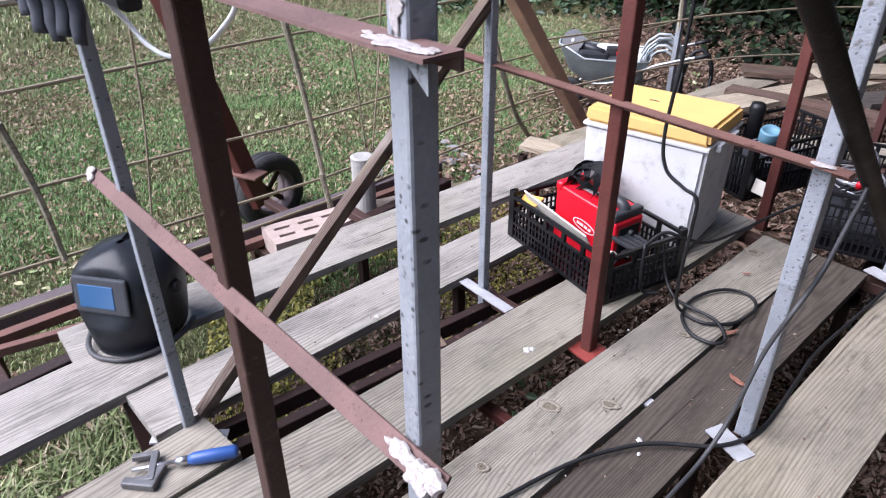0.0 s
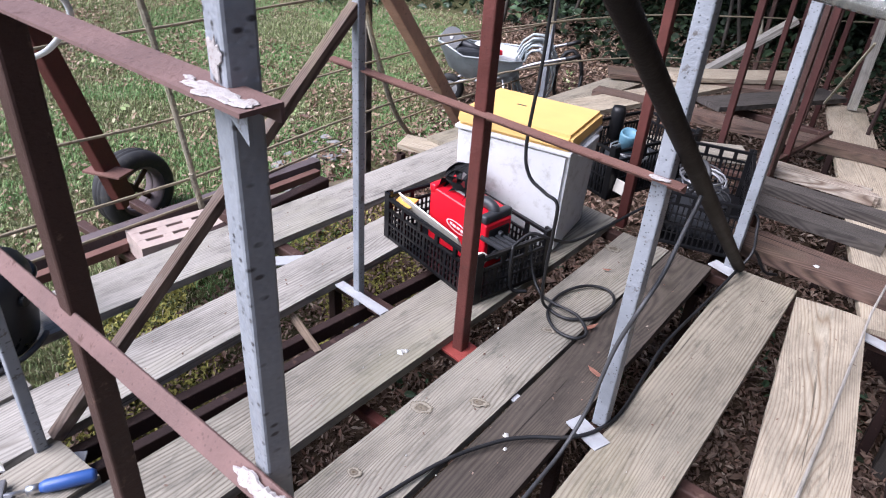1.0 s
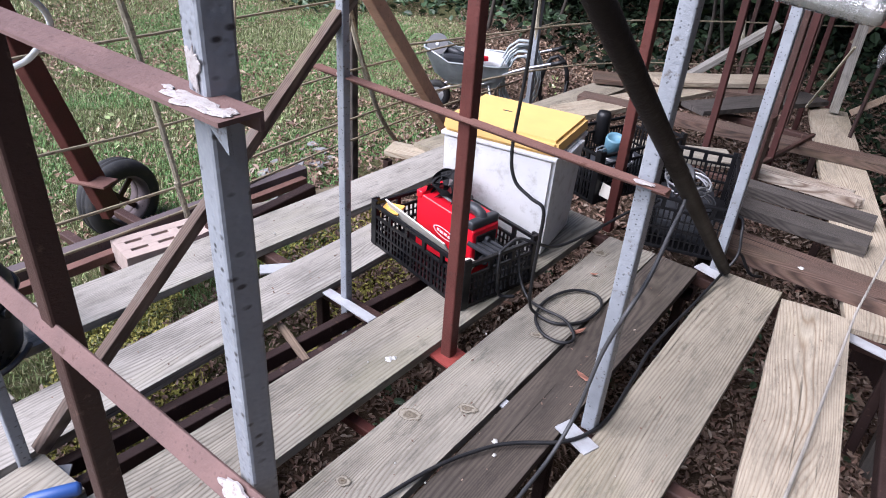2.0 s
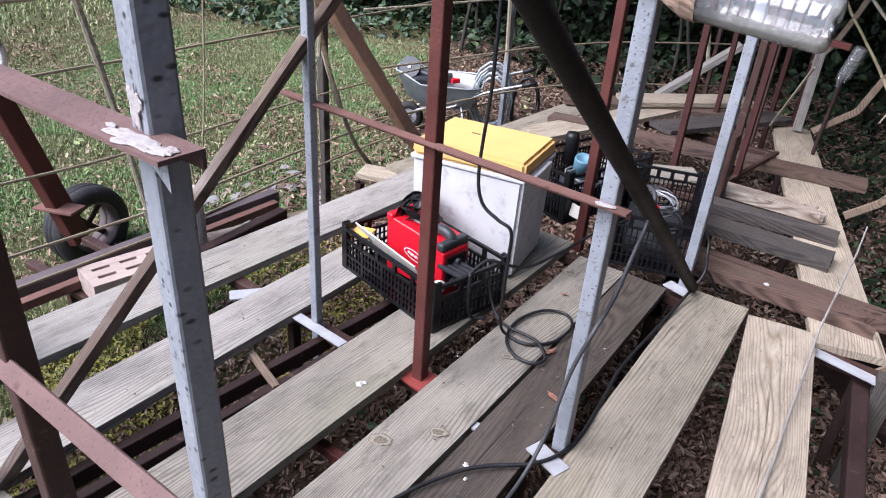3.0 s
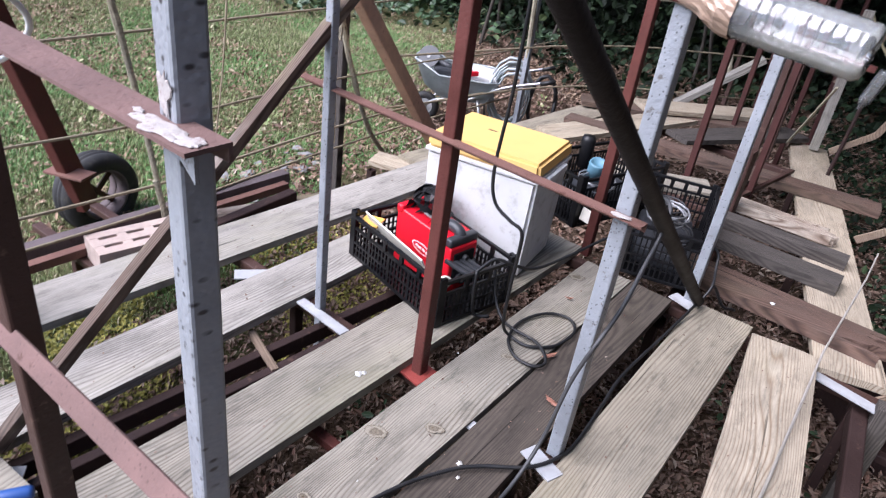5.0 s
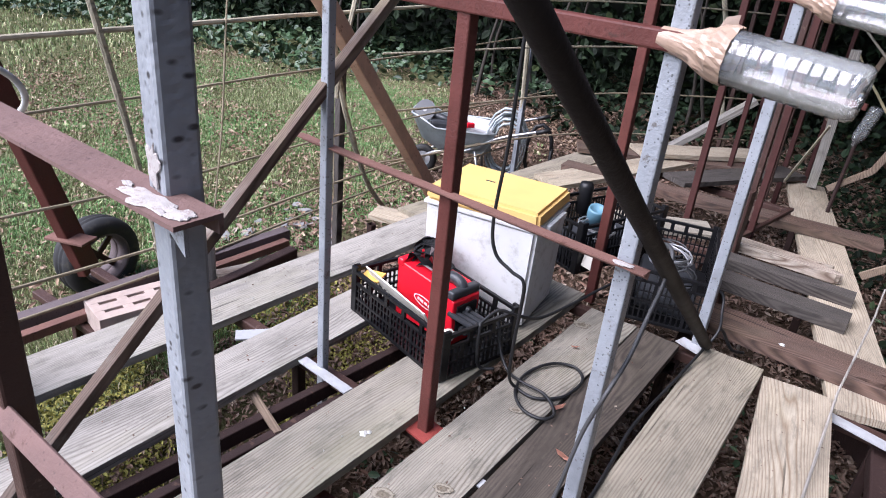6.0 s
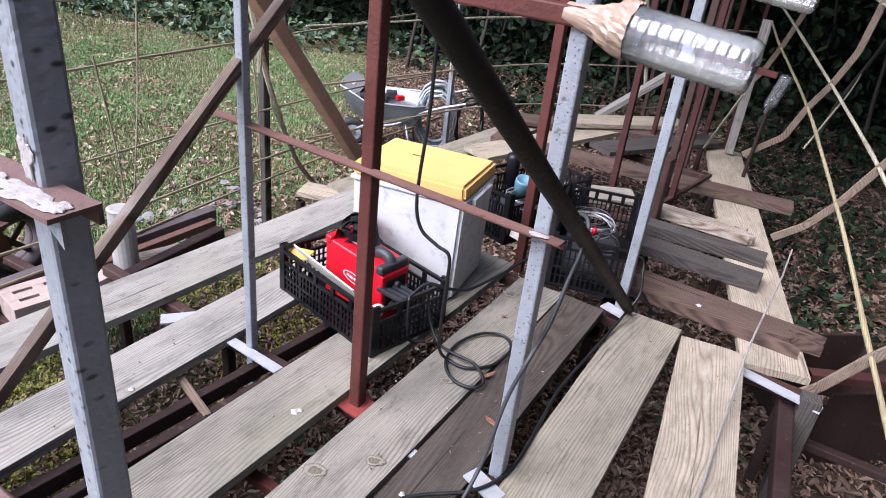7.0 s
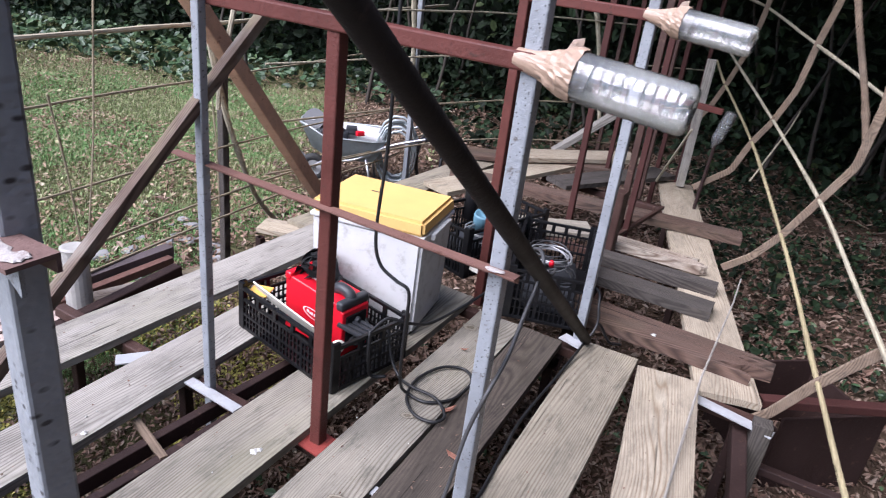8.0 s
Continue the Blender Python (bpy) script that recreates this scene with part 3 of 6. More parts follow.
# ---- more of the steel frame: feet, plates, lower beams, back rows ----


def plate(a, b, w, t, material, label, parent=None, up=(0, 0, 1), name="foot_plate"):
    return bar(name, a, b, w, t, material, parent or frame_thing, label, up=up, wall=0, bevel=0.0008)


plate((0.335, 1.200, 0.006), (0.432, 1.155, 0.006), 0.050, 0.006, PLATE_WHITE, "white foot plate")
plate((0.430, 2.235, 0.004), (0.515, 2.200, 0.004), 0.050, 0.006, PLATE_WHITE, "white foot plate")
plate((-0.140, 1.312, -0.030), (-0.025, 1.286, -0.030), 0.085, 0.008, STEEL_PRIMER, "red-brown foot plate")
plate((-0.545, 1.315, -0.012), (-0.325, 1.272, -0.006), 0.034, 0.006, PLATE_WHITE, "white flat strap")
plate((-0.83, 1.30, -0.034), (-0.74, 1.39, -0.034), 0.055, 0.006, PLATE_WHITE, "white flat strap")
plate((0.13, 1.20, -0.010), (0.185, 1.19, -0.010), 0.03, 0.006, PLATE_WHITE, "white tab")
plate((0.60, 1.085, -0.034), (0.83, 1.06, -0.034), 0.032, 0.006, PLATE_WHITE, "white flat strap")
plate((0.93, 2.16, -0.034), (1.19, 2.075, -0.034), 0.045, 0.006, PLATE_WHITE, "white flat strap")
plate((-0.68, 0.30, -0.028), (-0.55, 0.43, -0.028), 0.035, 0.006, PLATE_WHITE, "white flat strap")


def row_bars(y_at_zero, left, right, z, material):
    a = (left, y_at_zero - 0.13 * left, z)
    b = (right, y_at_zero - 0.13 * right, z)
    bar("floor_bar", a, b, 0.04, 0.04, material, frame_thing, "red-brown floor bar")


row_bars(0.31, -1.25, 1.1, -0.054, STEEL_BROWN)
row_bars(1.285, -1.25, 1.15, -0.054, STEEL_BROWN)
row_bars(2.30, -0.9, 1.15, -0.056, STEEL_BROWN)
row_bars(3.30, -0.2, 0.90, -0.056, STEEL_BROWN)
row_bars(4.30, -0.2, 0.72, -0.056, STEEL_BROWN)
for x, y0, y1, w, h, z in ((-1.24, -0.6, 2.0, 0.05, 0.05, -0.11), (1.08, 0.2, 2.2, 0.05, 0.06, -0.105), (0.42, 2.2, 4.4, 0.05, 0.06, -0.105)):
    bar("floor_beam", (x, y0, z), (x + 0.02, y1, z), w, h, STEEL_DEEP, frame_thing, "dark brown floor beam")
for dx, w, h, z in ((0.0, 0.030, 0.050, -0.085), (0.085, 0.030, 0.050, -0.085), (0.042, 0.060, 0.010, -0.130)):
    bar("floor_beam", (-0.810 + dx, -0.5, z), (-0.255 + dx, 2.3, z), w, h, STEEL_DEEP, frame_thing, "dark brown floor channel")
for x, y in ((-1.22, 0.45), (-1.20, 1.45), (-1.1, 2.42), (-0.66, 0.39), (-0.62, 1.38), (0.30, 0.29), (0.30, 1.24), (0.40, 2.26), (1.12, 0.17), (1.13, 1.14), (1.09, 2.15), (0.80, 3.20), (0.66, 4.20), (0.42, 3.25), (0.41, 4.25), (-0.85, 0.34)):
    post(x, y, G, -0.07, 0.034, STEEL_DEEP, "dark brown leg", 7, "leg")
# slanting struts under the near left corner
bar("strut", (-0.66, 0.36, -0.05), (-0.90, 0.13, -0.38), 0.03, 0.03, STEEL_BROWN, frame_thing)
bar("strut", (-0.86, 0.33, -0.02), (-0.66, 0.30, -0.42), 0.035, 0.02, STEEL_BROWN, frame_thing)
bar("strut", (-0.575, 1.130, -0.050), (-0.405, 1.060, -0.062), 0.022, 0.014, LATH, frame_thing, "pale stick strut", wall=0)
bar("floor_bar", (-0.24, 0.99, -0.10), (-0.08, 0.97, -0.10), 0.030, 0.03, STEEL_RED, frame_thing)

# posts of the back rows; their darker steels stand in for shade
for x, y, z0, z1, w, mat in ((0.147, 3.615, -0.05, 2.3, 0.034, STEEL_BACK), (0.432, 3.50, -0.05, 2.3, 0.034, STEEL_BROWN), (0.478, 3.47, -0.05, 2.3, 0.03, STEEL_BACK), (0.444, 4.36, -0.05, 2.3, 0.036, STEEL_BROWN), (0.18, 4.60, -0.05, 2.3, 0.03, STEEL_BACK),
                            (0.40, 4.70, -0.05, 2.3, 0.034, STEEL_BROWN), (0.20, 5.35, G, 2.3, 0.034, STEEL_BACK), (0.47, 5.35, G, 2.3, 0.034, STEEL_BACK), (-0.05, 5.6, G, 2.3, 0.03, STEEL_BROWN), (0.62, 5.9, G, 2.3, 0.03, STEEL_BACK), (0.33, 6.3, G, 2.3, 0.03, STEEL_BROWN)):
    post(x, y, z0, z1, w, mat, "red-brown square post", 8)
post(-1.54, 2.70, G, 0.62, 0.042, WOOD_SLATE, "dark weathered thin post", 10)
post(-1.30, 4.50, G, 2.3, 0.036, STEEL_GREY, "pale grey post", 10)
post(0.425, 3.20, -0.35, 0.32, 0.075, STEEL_BROWN, "dark brown box post", 8)
bar("cross_bar", (0.02, 2.355, 1.182), (0.52, 2.235, 1.182), 0.034, 0.034, STEEL_RED, frame_thing, "red-brown top bar")
bar("cross_bar", (0.42, 4.36, 0.62), (0.80, 4.28, 0.60), 0.035, 0.035, STEEL_RED, frame_thing, "red-brown bar")
bar("cross_bar", (0.13, 3.62, 1.25), (0.60, 3.45, 1.25), 0.034, 0.034, STEEL_RED, frame_thing, "red-brown top bar")
bar("brace", (0.45, 3.52, 0.05), (0.22, 3.30, -0.3), 0.03, 0.02, STEEL_BROWN, frame_thing)
bar("brace", (0.62, 3.95, 0.05), (0.36, 3.05, 0.02), 0.02, 0.02, STEEL_BROWN, frame_thing)
# leaning outriggers
bar("outrigger", (-2.25, 1.27, 0.95), (-2.135, 1.585, -0.36), 0.105, 0.055, STEEL_RED, frame_thing, "red-brown leaning leg with a wheel", up=(1, 0.35, 0))
bar("outrigger_plate", (-2.22, 1.49, -0.165), (-2.03, 1.55, -0.165), 0.10, 0.012, STEEL_RUST, frame_thing, "rusty plate", wall=0)
bar("outrigger", (-1.345, 2.075, 1.22), (-1.345, 3.595, -0.47), 0.095, 0.055, STEEL_TAN, frame_thing, "tan-brown leaning leg", up=(1, 0.3, 0))
bar("outrigger_arm", (-2.24, 1.27, 0.80), (-0.92, 0.42, 1.05), 0.03, 0.03, STEEL_BROWN, frame_thing)

# white paint splashes and gussets on the near grey post


def splash(centre, rx, ry, parent, turn=0.0, seed=0.0, name="paint_splash", material=None, thick=0.0022, tilt=(0, 0)):
    """An irregular thin crust of paint, weld filler or bird lime."""
    bm = bmesh.new()
    n = 26
    rim = []
    for k in range(n):
        a = 2 * math.pi * k / n
        f = 0.72 + 0.5 * noise.noise((math.cos(a) * 1.7 + seed, math.sin(a) * 1.7, seed * 3.1)) + 0.16 * noise.noise((math.cos(a) * 6 + seed, math.sin(a) * 6, 1.0))
        rim.append((f * rx * math.cos(a), f * ry * math.sin(a)))
    rings = [[bm.verts.new((x * s, y * s, h + 0.3 * thick * noise.noise((x * 90, y * 90, seed)))) for x, y in rim] for s, h in ((1, 0), (0.9, thick * 0.8), (0.5, thick))]
    for a, b in zip(rings, rings[1:]):
        for i in range(n):
            bm.faces.new((a[i], a[(i + 1) % n], b[(i + 1) % n], b[i]))
    bm.faces.new(rings[-1])
    ob = part(name, bm, material or PAINT_DRIP, parent, "flaky white paint splash")
    inv = parent.matrix_world.inverted() if parent else Matrix()
    ob.matrix_basis = inv @ pose(*centre, tilt[0], tilt[1], turn)
    return ob


splash((0.258, 0.2600, 1.0728), 0.048, 0.015, frame_thing, -7, 1.3, thick=0.001)
splash((0.235, 0.262, 1.0728), 0.016, 0.006, frame_thing, -7, 11.3, thick=0.001)
splash((0.222, 0.270, 1.0728), 0.009, 0.004, frame_thing, -7, 12.3, thick=0.001)
splash((0.296, 0.2585, 1.0730), 0.014, 0.012, frame_thing, -7, 4.1, thick=0.001)
splash((0.248, 0.2745, 1.092), 0.013, 0.026, frame_thing, -7, 2.2, thick=0.001, tilt=(90, 0))
splash((0.250, 0.258, 0.632), 0.034, 0.015, frame_thing, -6, 8.4, thick=0.004, tilt=(55, 0))
splash((0.290, 0.250, 0.630), 0.035, 0.024, frame_thing, -6, 5.4, thick=0.007, tilt=(55, 0))
splash((-0.755, 0.365, 0.630), 0.030, 0.020, frame_thing, -6, 3.4, thick=0.004, tilt=(55, 0))
splash((0.395, 1.203, 0.7015), 0.035, 0.012, frame_thing, -8, 7.4)
splash((-0.48, 1.325, 0.7115), 0.020, 0.012, frame_thing, -8, 9.4)
bm = bmesh.new()
gus = [bm.verts.new(c) for c in ((0.0, 0, 0), (0.0, 0, -0.027), (0.034, 0, 0), (0, 0.004, 0), (0, 0.004, -0.027), (0.034, 0.004, 0))]
for f in ((0, 1, 2), (5, 4, 3), (0, 2, 5, 3), (0, 3, 4, 1), (1, 4, 5, 2)):
    bm.faces.new([gus[i] for i in f])
gob = part("gusset", bm, STEEL_GREY, frame_thing, "small grey gusset plate")
gob.matrix_basis = pose(0.298, 0.262, 1.066, 0, 0, 173)

# ---- bottles stuck over the bar ends ----


def bottle(m, taped=True, group="plastic bottles"):
    """A ribbed clear drink bottle lying along local x, its mouth at the origin."""
    thing = empty("plastic_bottle", m, "clear ribbed plastic bottle taped over a steel bar end" if taped else "clear ribbed plastic bottle upside down on a stick", "bottle", group)
    prof = [(0.016, 0.0), (0.016, 0.016), (0.024, 0.028), (0.038, 0.050), (0.0445, 0.068), (0.045, 0.078)]
    z = 0.078
    for k in range(10):
        prof += [(0.0455, z + 0.0012), (0.0455, z + 0.003), (0.0455, z + 0.0125), (0.0455, z + 0.0143), (0.0436, z + 0.0165)]
        z += 0.019
    prof += [(0.045, z + 0.002), (0.045, z + 0.008), (0.040, z + 0.018), (0.022, z + 0.019), (0.012, z + 0.012), (0.0, z + 0.011)]
    bm = lathe_bm(prof, 32)
    body = part("body", bm, PET, thing, "clear ribbed plastic", True)
    body.matrix_basis = pose(0, 0, 0, 0, 90, 0)
    if taped:
        bm = lathe_bm([(0.0, 0.070), (0.036, 0.072), (0.0425, 0.082), (0.0425, z), (0.036, z + 0.012), (0.0, z + 0.010)], 32)
        for v in bm.verts:
            v.co.x = max(v.co.x, 0.027)
        part("water", bm, WATER, thing, "a little cloudy water in the bottom").matrix_basis = pose(0, 0, 0, 0, 90, 0)
        prof2 = [(0.019, -0.050), (0.021, -0.035), (0.022, -0.018), (0.025, 0.0), (0.027, 0.015), (0.033, 0.028), (0.038, 0.040), (0.044, 0.052), (0.047, 0.066), (0.0465, 0.080)]
        bm = lathe_bm(prof2, 40)
        for v in bm.verts:
            d = 0.010 * noise.noise(v.co * 48) + 0.007 * noise.noise(v.co * 120)
            v.co += Vector((v.co.x, v.co.y, 0)).normalized() * abs(d) * min(1.0, max(0.15, (v.co.z + 0.04) / 0.07))
        tape = part("tape_wrap", bm, TAPE, thing, "crumpled beige packing tape", False)
        tape.matrix_basis = pose(0, 0, 0, 0, 90, 0)
        for k in range(1, 2):
            bm = bmesh.new()
            q = [bm.verts.new((0.02 + 0.02 * k + dx, 0.012 * (k - 1) + dy, dz)) for dx, dy, dz in ((0, 0, 0.035), (0.03, 0.004, 0.042), (0.026, 0.012, 0.066), (0.006, 0.01, 0.058))]
            bm.faces.new(q)
            bmesh.ops.solidify(bm, geom=bm.faces[:], thickness=0.0008)
            part("tape_end", bm, TAPE, thing)
    return thing


def aim(a, b):
    """A pose at a whose x axis points to b."""
    d = (Vector(b) - Vector(a))
    return Matrix.Translation(a) @ d.to_track_quat("X", "Z").to_matrix().to_4x4()


bottle(aim((0.412, 1.222, 1.126), (0.703, 1.181, 1.098)))
bottle(aim((0.512, 2.236, 1.180), (0.791, 2.167, 1.154)))
bottle(aim((0.80, 4.28, 0.385), (0.855, 4.27, 0.62)) @ Matrix.Scale(0.8, 4), False)
bottle(aim((0.30, 4.30, 1.28), (0.31, 4.28, 1.50)), False)
bm = sweep_bm([(0.80, 4.28, -0.5), (0.795, 4.285, 0.0), (0.81, 4.278, 0.46)], 0.011)
tagged(bm_object("bottle_stick", bm, STEEL_DEEP), "thin dark upright stick carrying a plastic bottle", "stick")

# ---- crates ----


def crate_wall(length, height, holes, t=0.009):
    """One openwork side along x, its base on z = 0, centred: rim, grip holes, two bands of slots."""
    bm = bmesh.new()
    add_box(bm, (length, t * 1.5, 0.012), (0, 0, height - 0.006), bevel=0.002)
    band = height - 0.048
    for k in range(holes + 1):
        x = -length / 2 + 0.012 + (length - 0.024) * k / holes
        add_box(bm, (0.016, t, 0.040), (x, 0, height - 0.030))
    add_box(bm, (length, t, 0.010), (0, 0, band), bevel=0.002)
    mid = band * 0.52
    add_box(bm, (length, t * 1.2, 0.008), (0, 0, mid))
    add_box(bm, (length, t, 0.014), (0, 0, 0.007), bevel=0.002)
    n = max(6, int(length / 0.019))
    for lo, hi in ((0.012, mid), (mid, band)):
        for k in range(n + 1):
            x = -length / 2 + length * k / n
            wide = 0.0125 if k % 6 == 0 else 0.0058
            add_box(bm, (wide, t * 0.7, hi - lo), (x, 0, (lo + hi) / 2))
        add_box(bm, (length, t * 0.6, 0.004), (0, 0, lo + (hi - lo) * 0.5))
    return bm


def crate(m, length, width, height, label, group="black crates"):
    thing = empty("plastic_crate", m, label, "crate", group)
    for y, turn in ((-width / 2, 0), (width / 2, 180)):
        w = part("side_panel", crate_wall(length, height, 5), PLASTIC_BLACK, thing)
        w.matrix_basis = pose(0, y, 0, 0, 0, turn)
    for x, turn in ((-length / 2, 90), (length / 2, -90)):
        w = part("end_panel", crate_wall(width, height, 3), PLASTIC_BLACK, thing)
        w.matrix_basis = pose(x, 0, 0, 0, 0, turn)
    for sx in (-1, 1):
        for sy in (-1, 1):
            bm = bmesh.new()
            add_box(bm, (0.030, 0.013, height + 0.014), (sx * (length / 2 - 0.010), sy * width / 2, height / 2 + 0.007), bevel=0.003)
            add_box(bm, (0.013, 0.030, height + 0.014), (sx * length / 2, sy * (width / 2 - 0.010), height / 2 + 0.007), bevel=0.003)
            part("corner_post", bm, PLASTIC_BLACK, thing)
    bm = bmesh.new()
    add_box(bm, (length, width, 0.008), (0, 0, 0.006), bevel=0.002)
    part("base", bm, PLASTIC_BLACK, thing)
    return thing


CRATE_TURN = -19.4
crate_m = pose(-0.312, 1.704, 0.003, 0, 0, CRATE_TURN)
crate(crate_m, 0.50, 0.315, 0.165, "black openwork plastic crate holding a red welding machine")
crate(pose(0.288, 2.555, 0.003, 0, 0, 10), 0.315, 0.56, 0.215, "black openwork plastic crate full of cables and tools")
crate(pose(-0.10, 2.76, 0.003, 0, 0, -25), 0.31, 0.52, 0.22, "black openwork plastic crate with a blue cup and wire")

# ---- the welding machine ----


def welding_machine(m):
    """Inverter welder: length along x, front panel at +x, base on z = 0."""
    L, W, H = 0.275, 0.125, 0.205
    thing = empty("welding_machine", m, "red and black portable welding machine standing in a crate", "welder")
    bm = bmesh.new()
    outline = [(-L / 2, 0.0), (L / 2, 0.0), (L / 2, H * 0.80), (L / 2 - 0.022, H * 0.90), (0.10, H * 0.93), (-L / 2 + 0.03, H), (-L / 2, H * 0.97)]
    for y in (-W / 2, W / 2):
        bm.faces.new([bm.verts.new((x, y, z)) for x, z in (outline if y > 0 else outline[::-1])])
    bm.verts.ensure_lookup_table()
    n = len(outline)
    a, b = list(bm.verts)[:n][::-1], list(bm.verts)[n:]
    for i in range(n):
        bm.faces.new((a[i], a[(i + 1) % n], b[(i + 1) % n], b[i]))
    bmesh.ops.recalc_face_normals(bm, faces=bm.faces)
    bmesh.ops.bevel(bm, geom=bm.edges[:], offset=0.008, segments=3, affect="EDGES", profile=0.7)
    part("casing", bm, PLASTIC_RED, thing, "glossy red casing")
    bm = bmesh.new()
    add_box(bm, (0.012, W * 0.74, H * 0.52), (L / 2, 0, H * 0.46), bevel=0.004)
    front = part("front_panel", bm, PLASTIC_BLACK, thing, "black recessed front panel")
    for yy, zz in ((-0.022, 0.055), (0.022, 0.055)):
        bm = lathe_bm([(0.0, 0.0), (0.013, 0.0), (0.013, 0.028), (0.009, 0.034), (0.0, 0.034)], 14)
        s = part("socket", bm, PLASTIC_DARK, front)
        s.matrix_basis = pose(L / 2, yy, zz, 0, 90, 0)
    bm = lathe_bm([(0.0, 0.0), (0.012, 0.0), (0.010, 0.014), (0.0, 0.014)], 14)
    part("knob", bm, PLASTIC_DARK, front).matrix_basis = pose(L / 2 + 0.004, 0.0, 0.125, 0, 90, 0)
    for x, sx in ((-L / 2 + 0.012, 1), (L / 2 - 0.018, -1)):
        bm = bmesh.new()
        add_box(bm, (0.030, W * 1.04, 0.030), (x, 0, H * (0.985 if sx > 0 else 0.90)), bevel=0.008)
        part("bumper", bm, PLASTIC_RED if sx > 0 else PLASTIC_DARK, thing, smooth=True)
    bm = sweep_bm(smooth_path([(0.045, 0, H * 0.93), (0.055, 0, H * 1.01), (0.08, 0, H * 1.03), (0.105, 0, H * 0.99), (0.115, 0, H * 0.88)], 5), 0.020, 10)
    part("handle", bm, PLASTIC_DARK, thing, "dark grey moulded handle", True)
    bm = bmesh.new()
    add_box(bm, (0.10, 0.028, 0.003), (-0.03, 0, H * 0.968), Euler((0, radians(5), 0)).to_matrix().to_4x4())
    part("top_label", bm, PLASTIC_WHITE, thing)
    # oval badge with two plain bars
    bm = bmesh.new()
    n = 30
    outer = [bm.verts.new((0.052 * math.cos(2 * math.pi * k / n), 0, 0.019 * math.sin(2 * math.pi * k / n))) for k in range(n)]
    inner = [bm.verts.new((0.047 * math.cos(2 * math.pi * k / n), 0, 0.0155 * math.sin(2 * math.pi * k / n))) for k in range(n)]
    for k in range(n):
        bm.faces.new((outer[k], outer[(k + 1) % n], inner[(k + 1) % n], inner[k]))
    badge = part("badge", bm, PLASTIC_WHITE, thing, "white oval outline badge")
    badge.matrix_basis = pose(0.005, -W / 2 - 0.0012, 0.105, 0, 8, 0)
    for k, (x, w) in enumerate(((-0.028, 0.010), (-0.012, 0.016), (0.008, 0.014), (0.026, 0.012))):
        bm = bmesh.new()
        add_box(bm, (w, 0.0012, 0.009), (x, 0, -0.001 * (k % 2)))
        part("badge_bar", bm, PLASTIC_WHITE, badge)
    # shoulder strap heaped on top
    for k, pts in enumerate((((-0.13, 0.02, H * 1.0), (-0.16, 0.06, H * 1.15), (-0.12, 0.10, H * 1.22), (-0.06, 0.06, H * 1.10), (-0.03, 0.0, H * 1.03)),
                             ((-0.10, -0.02, H * 1.02), (-0.13, 0.03, H * 1.17), (-0.09, 0.07, H * 1.24), (-0.02, 0.05, H * 1.12), (0.02, 0.03, H * 0.99)),
                             ((-0.18, 0.09, H * 0.55), (-0.20, 0.08, H * 0.95), (-0.15, 0.08, H * 1.20), (-0.09, 0.03, H * 1.12), (-0.06, -0.03, H * 1.02)),
                             ((-0.08, 0.01, H * 1.04), (-0.06, 0.03, H * 1.15), (-0.02, 0.01, H * 1.12), (0.0, -0.03, H * 1.0)),
                             ((-0.12, -0.04, H * 1.0), (-0.10, -0.02, H * 1.12), (-0.05, -0.03, H * 1.14), (-0.02, -0.02, H * 1.06), (0.03, -0.01, H * 1.0)),
                             ((-0.02, 0.05, H * 0.98), (-0.04, 0.04, H * 1.09), (-0.08, 0.0, H * 1.16), (-0.12, 0.02, H * 1.08), (-0.14, 0.06, H * 0.9)))):
        path = smooth_path(pts, 6)
        bm = bmesh.new()
        prev = None
        for i, p in enumerate(path):
            tw = 0.5 * math.sin(i * 0.5 + k)
            side = Vector((0.012 * math.sin(tw), 0.022 * math.cos(tw), 0.012 * math.sin(tw * 2 + k)))
            cur = (bm.verts.new(p - side), bm.verts.new(p + side))
            if prev:
                bm.faces.new((prev[0], prev[1], cur[1], cur[0]))
            prev = cur
        bmesh.ops.solidify(bm, geom=bm.faces[:], thickness=0.0035)
        part("strap", bm, STRAP, thing, "black webbing strap")
    return thing


welding_machine(pose(-0.312, 1.712, 0.024, 0, 0, CRATE_TURN + 1) @ pose(0.0, 0.012, 0, 0, 0, 4))


def in_crate(x, y, z, rx=0, ry=0, rz=0):
    return crate_m @ pose(x, y, z, rx, ry, rz)


bm = bmesh.new()
add_box(bm, (0.33, 0.005, 0.075), bevel=0.001)
card = tagged(bm_object("cardboard_sheet", bm, CARD), "white cardboard sheet tucked inside the crate edge", "cardboard")
card.matrix_world = in_crate(-0.04, -0.120, 0.150, 30, 3, 0)
bm = bmesh.new()
add_box(bm, (0.085, 0.05, 0.005), bevel=0.001)
ochre = tagged(bm_object("ochre_packet", bm, CARD_OCHRE), "ochre cardboard packet lying in the crate", "packet")
ochre.matrix_world = in_crate(-0.195, -0.115, 0.150, 20, -10, 15)
bm = bmesh.new()
bmesh.ops.create_icosphere(bm, subdivisions=2, radius=0.02)
for v in bm.verts:
    v.co *= 1 + 0.25 * noise.noise(v.co * 60)
lump = tagged(bm_object("paper_ball", bm, CARD), "crumpled scrap of white paper in the crate", "paper")
lump.matrix_world = in_crate(0.205, -0.10, 0.128)
